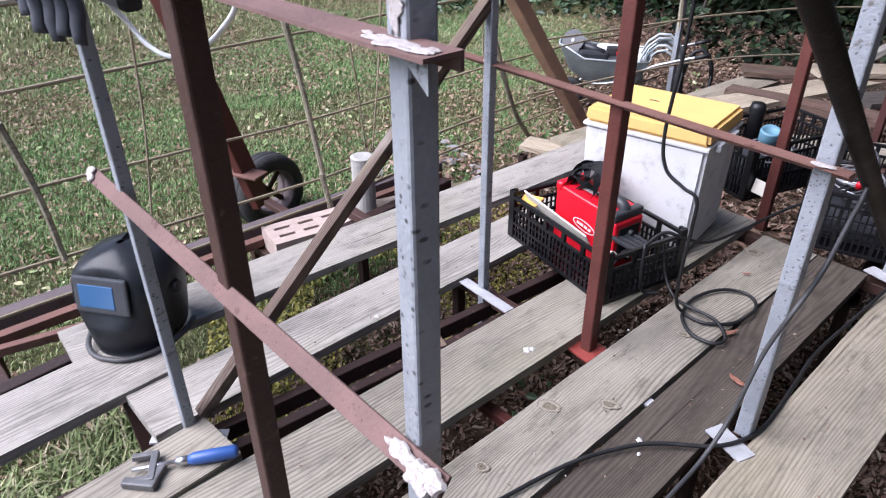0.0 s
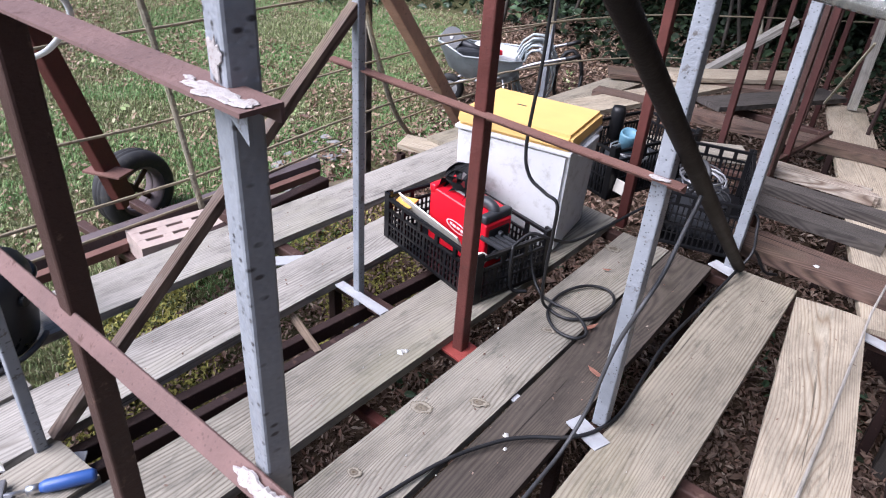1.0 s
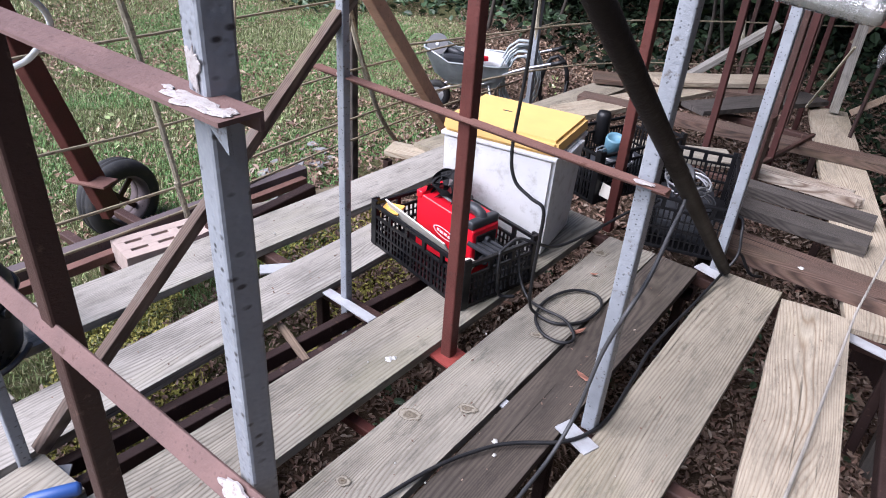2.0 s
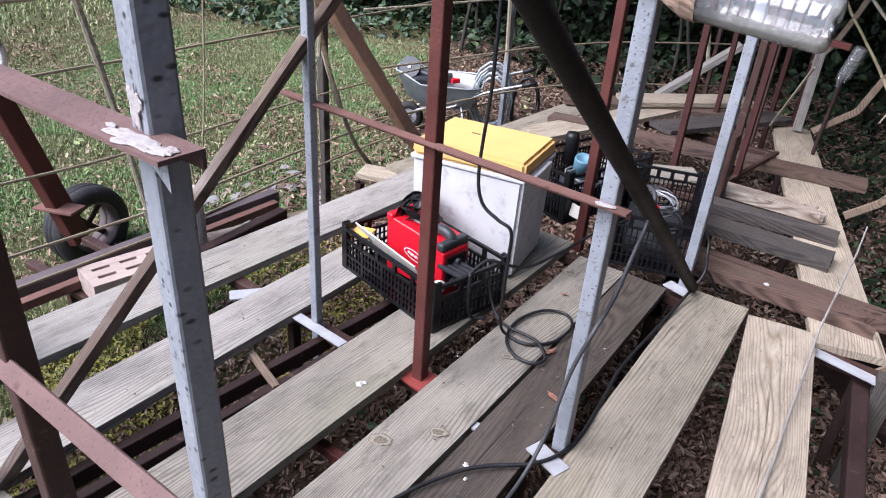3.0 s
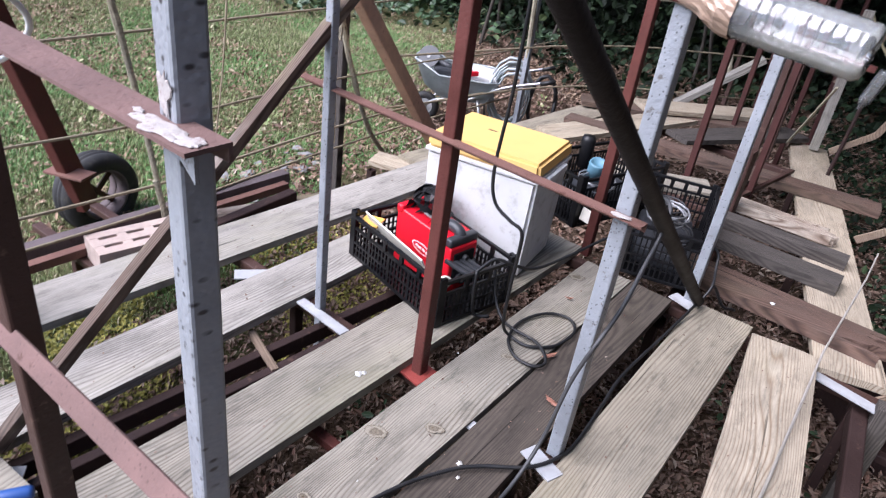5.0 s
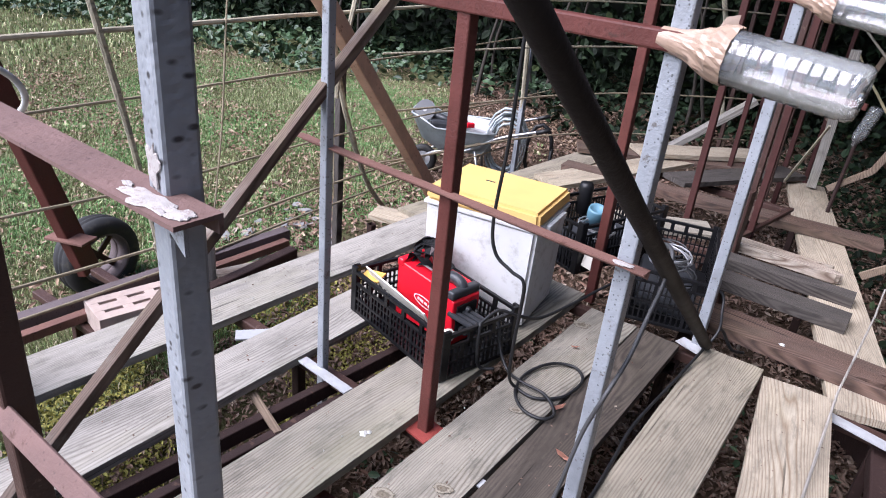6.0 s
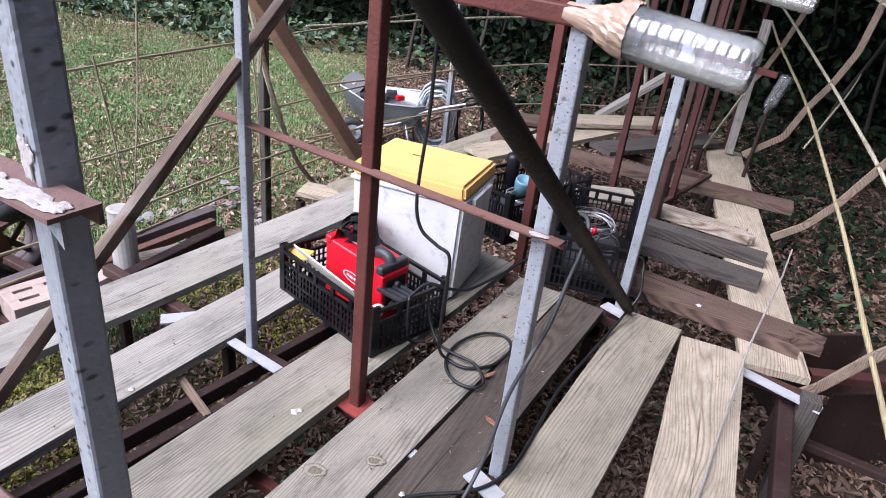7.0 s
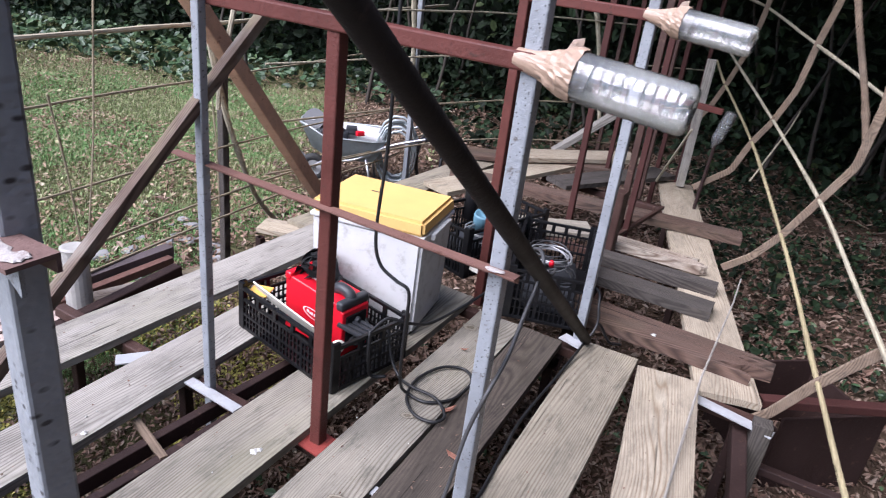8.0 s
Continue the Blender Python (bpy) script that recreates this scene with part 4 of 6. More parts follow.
for k in range(5):
    pts = [(0.10 + 0.02 * k, -0.10 + 0.04 * k, 0.03 + 0.02 * k), (0.19, -0.06 + 0.03 * k, 0.10), (0.20, 0.03 * k - 0.05, 0.12 - 0.015 * k), (0.12, 0.08, 0.09 + 0.01 * k), (0.05, 0.10, 0.05)]
    cbl = tagged(bm_object("welding_lead", sweep_bm(smooth_path(pts, 6), 0.0055), RUBBER, smooth=True), "thick black welding lead coiled in the crate", "cable", "leads in the crate")
    cbl.matrix_world = crate_m
bm = bmesh.new()
for k in range(4):
    add_box(bm, (0.10, 0.014, 0.014), (0.0, 0.022 * k, 0.0), bevel=0.004)
grip = tagged(bm_object("electrode_holder", bm, PLASTIC_DARK), "dark grey clamp handles lying in the crate", "tool")
grip.matrix_world = in_crate(0.17, -0.02, 0.135, 0, 12, 20)

# ---- the cool box ----


def cool_box(m):
    """White box with a slight taper and a yellow lid; origin at the base centre."""
    W, D, H = 0.425, 0.320, 0.385
    thing = empty("cool_box", m, "dirty white cool box with a yellow lid on the planks", "box")
    bm = bmesh.new()
    add_box(bm, (W, D, H), (0, 0, H / 2))
    for v in bm.verts:
        f = 0.965 if v.co.z < 0.1 else 1.0
        v.co.x *= f
        v.co.y *= f
    bmesh.ops.bevel(bm, geom=bm.edges[:], offset=0.012, segments=3, affect="EDGES")
    part("body", bm, FOAM_WHITE, thing, "scuffed dirty white body")
    bm = bmesh.new()
    add_box(bm, (W + 0.012, D + 0.012, 0.014), (0, 0, H + 0.001), bevel=0.004)
    part("rim", bm, FOAM_WHITE, thing)
    bm = bmesh.new()
    add_box(bm, (W + 0.008, D + 0.008, 0.055), (0, 0, H + 0.036))
    for v in bm.verts:
        if v.co.z > H + 0.04:
            v.co.x *= 0.975
            v.co.y *= 0.975
    bmesh.ops.bevel(bm, geom=bm.edges[:], offset=0.011, segments=8, affect="EDGES")
    lid = part("lid", bm, LID_YELLOW, thing, "yellow plastic lid")
    bm = bmesh.new()
    add_box(bm, (0.035, 0.006, 0.0016), (-0.05, 0.02, H + 0.0642))
    part("lid_mark", bm, PLASTIC_DARK, lid)
    bm = bmesh.new()
    add_box(bm, (0.016, D * 0.55, 0.026), (W / 2 + 0.012, 0, H - 0.012), bevel=0.004)
    part("handle", bm, FOAM_WHITE, thing, "white side handle")
    return thing


cool_box(pose(-0.276, 2.055, 0.003, 0, 0, 3))

# ---- things in the back crates ----
bm = lathe_bm([(0.0, 0.0), (0.036, 0.0), (0.040, 0.075), (0.036, 0.085), (0.030, 0.075), (0.0, 0.07)], 18)
cup = tagged(bm_object("plastic_cup", bm, CUP_BLUE, smooth=True), "pale blue plastic cup upside down in a crate", "cup")
cup.matrix_world = pose(-0.10, 2.70, 0.15, 12, 8, 0)
bm = bmesh.new()
add_box(bm, (0.20, 0.36, 0.09), (0, 0, 0.045), bevel=0.02)
for v in bm.verts:
    v.co.z += 0.02 * noise.noise(v.co * 14)
rag = tagged(bm_object("dark_toolbag", bm, PLASTIC_DARK), "dark crumpled tool bag filling the crate", "bag")
rag.matrix_world = pose(-0.09, 2.72, 0.022, 0, 0, -25)
bm = lathe_bm([(0.030, 0.0), (0.034, 0.004), (0.034, 0.13), (0.028, 0.15), (0.0, 0.152)], 14)
flask = tagged(bm_object("black_flask", bm, PLASTIC_BLACK, smooth=True), "black cylindrical flask standing in a crate", "flask")
flask.matrix_world = pose(-0.21, 2.86, 0.12)
for cx, cy, cz, r, n, mat, what in ((-0.06, 2.62, 0.165, 0.075, 3, COPPER_WIRE, "loose coil of grey wire in a crate"), (0.27, 2.55, 0.165, 0.085, 4, COPPER_WIRE, "loose coil of grey wire in a crate"), (0.33, 2.42, 0.15, 0.075, 4, RUBBER, "loose coil of black cable in a crate"), (0.24, 2.66, 0.14, 0.08, 3, RUBBER_GREY, "loose coil of dusty cable in a crate")):
    pts = []
    for k in range(n * 14):
        a = 2 * math.pi * k / 14
        rr = r * (1 + 0.12 * math.sin(k * 0.7))
        pts.append((cx + rr * math.cos(a), cy + 1.2 * rr * math.sin(a), cz + 0.014 * math.sin(k * 0.37) + 0.004 * k / 14))
    tagged(bm_object("wire_coil", sweep_bm(pts, 0.0035, 6), mat, smooth=True), what, "wire coil", "coils in the crates")
bm = bmesh.new()
add_box(bm, (0.22, 0.40, 0.08), (0, 0, 0.04), bevel=0.02)
for v in bm.verts:
    v.co.z += 0.025 * noise.noise(v.co * 12 + Vector((3, 0, 0)))
heap = tagged(bm_object("tool_bag", bm, PLASTIC_DARK), "dark crumpled cloth tool bag in the crate", "bag")
heap.matrix_world = pose(0.288, 2.525, 0.022, 0, 0, 12)
bm = lathe_bm([(0.0, 0.0), (0.011, 0.0), (0.011, 0.02), (0.007, 0.028), (0.0, 0.028)], 12)
red_cap = tagged(bm_object("red_plug", bm, PLASTIC_RED, smooth=True), "small bright red plug among the cables", "plug")
red_cap.matrix_world = pose(0.30, 2.44, 0.18, 20, 0, 0)
bm = bmesh.new()
add_box(bm, (0.075, 0.004, 0.055), bevel=0.001)
tag = tagged(bm_object("paper_tag", bm, CARD), "pale paper tag leaning in the crate side", "tag")
tag.matrix_world = pose(-0.015, 2.46, 0.075, -12, 0, -25)

# ---- cables ----
DECK = 0.010


def cable(points, r, material, label, per=8):
    return tagged(bm_object("power_cable", sweep_bm(smooth_path(points, per), r, 8), material, smooth=True), label, "cable", "cables on the deck")


cable([(0.06, 0.62, DECK), (0.135, 0.865, DECK), (0.208, 1.0, DECK), (0.266, 1.066, DECK), (0.358, 1.133, 0.012), (0.405, 1.20, 0.014), (0.428, 1.293, DECK), (0.432, 1.477, 0.008), (0.435, 1.667, 0.004), (0.485, 1.983, 0.012), (0.515, 2.15, 0.03), (0.545, 2.225, 0.09), (0.535, 2.25, 0.16), (0.515, 2.30, 0.20), (0.44, 2.40, 0.17)], 0.0052, RUBBER, "black rubber cable winding along the planks")
cable([(0.340, 0.800, 0.012), (0.346, 0.920, 0.012), (0.357, 1.070, 0.014), (0.374, 1.160, 0.100), (0.394, 1.190, 0.270), (0.423, 1.200, 0.390), (0.436, 1.290, 0.445), (0.443, 1.370, 0.532), (0.445, 1.430, 0.571), (0.445, 1.460, 0.636), (0.420, 1.505, 0.643), (0.397, 1.560, 0.604), (0.400, 1.850, 0.420), (0.350, 2.250, 0.260), (0.300, 2.420, 0.170)], 0.0052, RUBBER_GREY, "dusty dark cable hung over the round brace")
cable([(-0.02, 1.5, 2.3), (-0.018, 1.5, 1.4), (-0.018, 1.5, 0.96), (-0.020, 1.5, 0.79), (-0.033, 1.5, 0.571), (-0.014, 1.5, 0.478), (0.04, 1.5, 0.44), (0.080, 1.505, 0.415), (0.079, 1.515, 0.32), (0.070, 1.53, 0.19), (0.063, 1.56, 0.06), (0.085, 1.585, 0.012), (0.15, 1.58, 0.010), (0.215, 1.64, 0.010), (0.235, 1.75, 0.010), (0.19, 1.81, 0.010), (0.12, 1.78, 0.012), (0.075, 1.68, 0.012), (0.085, 1.57, 0.014), (0.14, 1.505, 0.012), (0.205, 1.50, 0.012), (0.225, 1.545, 0.012), (0.17, 1.60, 0.02), (0.08, 1.62, 0.016), (0.02, 1.65, 0.012), (-0.03, 1.68, 0.06), (-0.06, 1.70, 0.16)], 0.0052, RUBBER, "black cable hanging down and coiled on the planks")
cable([(-0.08, 1.60, 0.17), (-0.05, 1.67, 0.20), (0.0, 1.72, 0.175), (0.03, 1.85, 0.12), (0.08, 2.05, 0.11), (0.14, 2.22, 0.13), (0.22, 2.34, 0.16)], 0.0055, RUBBER, "black cable looped from one crate to another")
cable([(-0.075, 1.60, 0.175), (-0.068, 1.585, 0.10), (-0.06, 1.60, 0.02), (-0.02, 1.63, 0.012)], 0.006, RUBBER, "black cable hanging over the crate side")
cable([(0.545, 2.235, 0.10), (0.56, 2.27, 0.07), (0.60, 2.30, 0.0), (0.64, 2.36, -0.03)], 0.0055, RUBBER, "black cable hanging round the post foot")

# ---- the welding helmet ----
MASK_GREY = plain_material("grey_mask_plastic", (0.055, 0.059, 0.067), 0.35, 0.2)
IRON = plain_material("dull_iron", (0.13, 0.13, 0.135), 0.55, 0.3, (0.10, 0.06, 0.04), 0.4, 20.0, metal=0.4)


def welding_helmet(m):
    """Shell open below and behind, facing local -y, chin at the base."""
    thing = empty("welding_helmet", m, "satin black welding helmet with a blue filter window on a plank", "helmet")
    bm = bmesh.new()
    nu, nv = 28, 14
    grid = []
    for j in range(nv + 1):
        v = j / nv
        row = []
        for i in range(nu + 1):
            a = radians(-152 + 304 * i / nu)
            z = 0.27 * v
            r = 0.100 + 0.020 * math.sin(min(1, v * 1.15) * math.pi * 0.62)
            if v > 0.66:
                r *= math.sqrt(max(0.0008, 1 - ((v - 0.66) / 0.341) ** 2))
            depth = 1.12 + 0.16 * (1 - v)
            x, y = r * math.sin(a), -r * depth * math.cos(a)
            if y < -0.05:
                flat = -0.112 - 0.030 * (1 - v) if v < 0.42 else -0.112 + 0.055 * (v - 0.42)
                y = max(y, flat)
            row.append(bm.verts.new((x, y, z)))
        grid.append(row)
    for j in range(nv):
        for i in range(nu):
            bm.faces.new((grid[j][i], grid[j][i + 1], grid[j + 1][i + 1], grid[j + 1][i]))
    bm.faces.new(grid[-1])
    bmesh.ops.solidify(bm, geom=bm.faces[:], thickness=0.004)
    part("shell", bm, HELMET, thing, "satin black shell", True)
    bm = bmesh.new()
    add_box(bm, (0.138, 0.010, 0.100), (0.0, -0.107, 0.178), Euler((radians(-9), 0, 0)).to_matrix().to_4x4(), 0.006)
    frame_part = part("window_frame", bm, MASK_GREY, thing, "grey raised window frame")
    bm = bmesh.new()
    add_box(bm, (0.090, 0.004, 0.062), (-0.010, -0.1120, 0.176), Euler((radians(-9), 0, 0)).to_matrix().to_4x4(), 0.002)
    part("filter_window", bm, LENS_BLUE, frame_part, "shiny blue filter window")
    bm = bmesh.new()
    pts = []
    for i in range(25):
        a = radians(-110 + 220 * i / 24)
        y = -0.118 * 1.26 * math.cos(a)
        pts.append((0.118 * math.sin(a), max(y, -0.146), 0.006))
    part("rim", sweep_bm(pts, 0.007, 8), RUBBER_GREY, thing, "grey rubber chin rim", True)
    for s in (-1, 1):
        bm = lathe_bm([(0.0, 0.0), (0.018, 0.0), (0.016, 0.014), (0.0, 0.016)], 14)
        k = part("knob", bm, PLASTIC_BLACK, thing)
        k.matrix_basis = pose(s * 0.112, 0.0, 0.15, 0, 90 * s, 0)
    bm = sweep_bm(smooth_path([(-0.10, 0.03, 0.15), (-0.085, 0.10, 0.17), (0, 0.135, 0.18), (0.085, 0.10, 0.17), (0.10, 0.03, 0.15)], 6), 0.010, 8)
    part("headband", bm, PLASTIC_BLACK, thing, "black headband", True)
    return thing


welding_helmet(pose(-1.062, 0.490, 0.016, 0, 0, 30) @ Matrix.Diagonal((1.14, 1.12, 1.04, 1)))

# ---- blue-handled clamp and small tools on the near board ----


def clamp(m):
    thing = empty("locking_clamp", m, "steel clamp with a blue handle lying on a board", "clamp")
    bm = sweep_bm([(0.0, 0, 0), (0.012, 0, 0), (0.05, 0, 0), (0.10, 0, 0), (0.108, 0, 0)], 0.015, 12, lambda i, n: (0.010, 0.0145, 0.0155, 0.0155, 0.011)[i])
    part("handle", bm, BLUE, thing, "blue plastic handle", True)
    bm = sweep_bm([(-0.025, 0, 0), (0.0, 0, 0)], 0.010, 10)
    part("ferrule", bm, ALU, thing, "bare metal ferrule", True)
    bm = sweep_bm([(-0.12, 0, -0.003), (-0.025, 0, 0)], 0.0045, 8)
    part("rod", bm, ALU, thing, "threaded steel rod", True)
    bm = bmesh.new()
    add_box(bm, (0.016, 0.085, 0.014), (-0.075, 0.0, -0.002), bevel=0.003)
    add_box(bm, (0.05, 0.014, 0.014), (-0.10, 0.035, -0.002), bevel=0.003)
    add_box(bm, (0.05, 0.014, 0.014), (-0.10, -0.035, -0.002), bevel=0.003)
    part("jaw", bm, IRON, thing, "grey metal jaw")
    return thing


clamp(aim((-0.497, 0.305, 0.030), (-0.437, 0.387, 0.032)))
bm = bmesh.new()
add_box(bm, (0.075, 0.02, 0.018), bevel=0.004)
add_box(bm, (0.02, 0.06, 0.014), (0.025, 0.03, 0), bevel=0.004)
vice = tagged(bm_object("iron_bracket", bm, IRON), "grey iron bracket lying on the board", "bracket")
vice.matrix_world = pose(-0.52, 0.20, 0.024, 0, 0, 35)

# ---- gloves and hose hung over the near bar ----


def glove(m, fingers=4):
    bm = bmesh.new()
    for k in range(fingers):
        pts = [(0.022 * k - 0.035, 0.01 * math.sin(k), 0.0), (0.023 * k - 0.037, 0.012, -0.05), (0.024 * k - 0.04 + 0.004 * math.sin(k * 2), 0.008 * math.cos(k), -0.10 - 0.012 * (k % 2))]
        sweep_bm(smooth_path(pts, 4), 0.013, 9, lambda i, n: 0.0145 - 0.004 * (i / n) ** 3, bm)
    sweep_bm(smooth_path([(0.0, 0, 0.14), (0.0, 0.005, 0.08), (0.0, 0.003, 0.02), (0.0, 0, -0.015)], 5), 0.045, 12, lambda i, n: 0.036 + 0.012 * math.sin(i / n * 3), bm)
    for v in bm.verts:
        v.co.y *= 0.62
        v.co += Vector((noise.noise(v.co * 30), noise.noise(v.co * 30 + Vector((5, 0, 0))), 0)) * 0.004
    ob = tagged(bm_object("work_glove", bm, GLOVE, smooth=True), "worn grey work glove hung over the steel bar", "glove", "hung gloves")
    ob.matrix_world = m
    return ob


glove(pose(-0.545, 0.315, 1.035, 4, 4, 35) @ Matrix.Diagonal((0.95, 0.95, 0.9, 1)))
glove(pose(-0.655, 0.325, 1.050, -4, -8, 20) @ Matrix.Diagonal((0.92, 0.92, 0.85, 1)))
glove(pose(-0.800, 0.345, 1.055, 5, 5, 10) @ Matrix.Diagonal((0.92, 0.92, 0.85, 1)))
bm = sweep_bm(smooth_path([(-0.265, 0.40, 1.075), (-0.272, 0.45, 1.04), (-0.285, 0.47, 1.003), (-0.333, 0.47, 0.962), (-0.393, 0.47, 0.928), (-0.509, 0.47, 0.889), (-0.597, 0.47, 0.896), (-0.641, 0.46, 0.935), (-0.66, 0.42, 1.0), (-0.665, 0.38, 1.08)], 8), 0.0046, 8)
tagged(bm_object("white_hose", bm, HOSE_WHITE, smooth=True), "white plastic hose looped over the bar", "hose")
bm = bmesh.new()
add_box(bm, (0.10, 0.04, 0.06), bevel=0.012)
for v in bm.verts:
    v.co += Vector((0, 0, 0.012 * noise.noise(v.co * 30)))
dark_cap = tagged(bm_object("dark_rag", bm, STRAP), "black rag hung on the steel bar", "rag")
dark_cap.matrix_world = pose(-0.415, 0.352, 1.045, 0, 0, -6) @ Matrix.Diagonal((1.3, 1, 1.3, 1))

# ---- boards of the next bays ----
OLD = "old brown cracked board laid across the frame"
tie = plank((0.40, 2.500), (1.13, 2.400), 0.175, 0.045, WOOD_TIE, "old brown board with a broken split end", "cross boards", z=0.030, name="cross_board", ragged=0.13)
plank((0.43, 2.86), (0.955, 2.80), 0.125, 0.045, WOOD_SLATE, "dark grey weathered board laid across", "cross boards", z=0.030, name="cross_board")
plank((0.41, 3.09), (0.968, 3.05), 0.085, 0.05, WOOD_SLATE, "dark grey weathered board laid across", "cross boards", z=0.032, name="cross_board")
plank((0.38, 3.32), (0.865, 3.26), 0.10, 0.045, WOOD_FLAKED, "flaking pale-edged old board laid across", "cross boards", z=0.034, name="cross_board", ragged=0.07)
plank((-0.66, 3.80), (1.07, 3.84), 0.125, 0.045, WOOD_TIE, OLD, "cross boards", z=0.034, name="cross_board")
plank((1.045, 2.20), (0.635, 4.79), 0.225, 0.028, WOOD_PINE, "fresh pale pine board under the cross boards", "pine boards", z=-0.016, name="pine_board")
plank((-0.62, 3.42), (-0.10, 4.55), 0.21, 0.028, WOOD_PINE, "fresh pale pine board on the stack", "pine boards", z=0.03, name="pine_board")
plank((-0.38, 4.35), (0.32, 4.95), 0.22, 0.03, WOOD_PINE, "fresh pale pine board on the stack", "pine boards", z=0.07, name="pine_board")
# the next two take darker woods that stand in for shade on the stack
plank((-0.75, 4.25), (0.25, 4.70), 0.20, 0.03, WOOD_TIE, "board on the stack, in dark brown wood for shade", "pine boards", z=0.035, name="pine_board")
plank((-0.05, 4.05), (0.55, 4.85), 0.20, 0.03, WOOD_SLATE, "board on the stack, in dark grey wood for shade", "pine boards", z=0.03, name="pine_board")
plank((-0.25, 3.20), (0.30, 3.45), 0.19, 0.03, WOOD_GREY, "weathered grey-green board end on the frame", "pine boards", z=0.0, name="pine_board")
plank((-1.15, 2.50), (-0.50, 2.64), 0.13, 0.025, WOOD_PINE, "pale board reaching out past the cool box", "pine boards", z=-0.035, name="pine_board")
plank((-0.95, 2.55), (-0.62, 4.3), 0.20, 0.03, WOOD_TAN, "tan board running on behind the cool box", "pine boards", z=-0.01, name="pine_board")
bar("upright_board", (0.672, 4.68, 0.0), (0.66, 4.60, 0.85), 0.055, 0.04, WOOD_BLEACHED, frame_thing, "pale upright board", up=(0, -1, 0), wall=0)
bar("slanting_board", (-0.32, 5.1, -0.07), (0.154, 5.3, 0.35), 0.10, 0.04, WOOD_BLEACHED, frame_thing, "pale slanting board", wall=0)
bar("slanting_stick", (0.52, 4.55, 0.03), (0.66, 4.1, 0.50), 0.012, 0.012, CANE, frame_thing, "thin pale stick", wall=0)
bar("upright_board", (1.155, 2.09, -0.50), (1.155, 2.09, -0.005), 0.06, 0.06, WOOD_SLATE, frame_thing, "dark weathered upright", up=(0, 1, 0), wall=0)
stick = tagged(bm_object("thin_stick", sweep_bm([(0.85, 1.20, 0.010), (0.88, 1.51, 0.013), (0.937, 2.173, 0.05), (1.01, 2.66, 0.13), (1.03, 2.85, 0.17)], 0.005, 7, lambda i, n: 0.005 - 0.0005 * i), WOOD_BLEACHED), "thin crooked grey stick leaning over the boards", "stick")

# rusty steel bin below the edge of the deck
box_thing = empty("steel_bin", pose(1.354, 2.676, GROUND, 0, 0, 33.7), "open rusty dark brown steel bin below the deck edge", "bin")
for dx, dy, sx, sy, h in ((0, 0.20, 0.47, 0.012, 0.34), (0, -0.20, 0.47, 0.012, 0.36), (-0.235, 0, 0.012, 0.39, 0.30), (0.235, 0, 0.012, 0.39, 0.30)):
    bm = bmesh.new()
    add_box(bm, (sx, sy, h), (dx, dy, h / 2), bevel=0.002)
    part("side_sheet", bm, STEEL_DEEP, box_thing)
bar("top_rail", (1.16, 2.30, -0.05), (1.95, 2.62, -0.02), 0.045, 0.035, STEEL_BACK, frame_thing)
bar("low_rail", (1.10, 2.15, -0.22), (1.90, 2.10, -0.24), 0.035, 0.03, STEEL_DEEP, frame_thing)

# ---- lattice of canes and laths round the frame ----
lattice = empty("cane_lattice", pose(0, 0, 0), "tied lattice of bent laths, canes and rusty rods round the frame", "lattice")


def hoop(y, bend):
    """A lath bent outwards from the deck edge and up over the frame, in a plane across the deck."""
    line = [Vector((x, y - 0.13 * (x - 1.2), z)) for x, z in bend]
    path = []
    for a, b in zip(line, line[1:]):
        path += [a.lerp(b, 0.06), a.lerp(b, 0.94)]
    bm = bmesh.new()
    rings = []
    for i, q in enumerate(path):
        d = (path[min(i + 1, len(path) - 1)] - path[max(i - 1, 0)]).normalized()
        side = d.cross(Vector((0.13, 1, 0))).normalized()
        flat = side.cross(d)
        w = 0.018 * (1 + 0.12 * noise.noise(q * 4))
        rings.append([bm.verts.new(q + side * w * u + flat * 0.0065 * v) for u, v in ((-1, -0.7), (-0.85, -1), (0.85, -1), (1, -0.7), (1, 0.7), (0.85, 1), (-0.85, 1), (-1, 0.7))])
    for a, b in zip(rings, rings[1:]):
        for i in range(8):
            bm.faces.new((a[i], a[(i + 1) % 8], b[(i + 1) % 8], b[i]))
    bm.faces.new(rings[0][::-1])
    bm.faces.new(rings[-1])
    return part("bent_lath", bm, LATH, lattice, "flat brown bent lath")


hoop(2.20, ((1.11, -0.11), (1.182, -0.03), (1.28, 0.14), (1.42, 0.335), (1.50, 0.55), (1.52, 0.90), (1.48, 1.4)))
hoop(3.30, ((0.976, 0.01), (1.092, 0.114), (1.18, 0.245), (1.279, 0.45), (1.369, 0.64), (1.388, 0.90), (1.37, 1.25), (1.23, 1.75)))
hoop(4.25, ((0.742, 0.10), (0.936, 0.27), (1.001, 0.458), (1.074, 0.60), (1.143, 0.796), (1.17, 1.047), (1.212, 1.285), (1.15, 1.7)))
hoop(5.25, ((0.625, 0.29), (0.723, 0.445), (0.793, 0.636), (0.854, 0.842), (0.899, 1.085), (0.915, 1.30), (0.88, 1.6)))


def cane(points, r, material, label="dry pale cane"):
    pts = smooth_path(points, 6)

    def radius(i, n):
        return r * (1.0 + (0.22 if i % 9 == 4 else 0.0)) * (1.05 - 0.15 * i / n)
    bm = sweep_bm([(p.x + 0.004 * noise.noise(p * 3), p.y, p.z + 0.004 * noise.noise(p * 3 + Vector((7, 0, 0)))) for p in pts], r, 7, radius)
    return part("cane", bm, material, lattice, label)


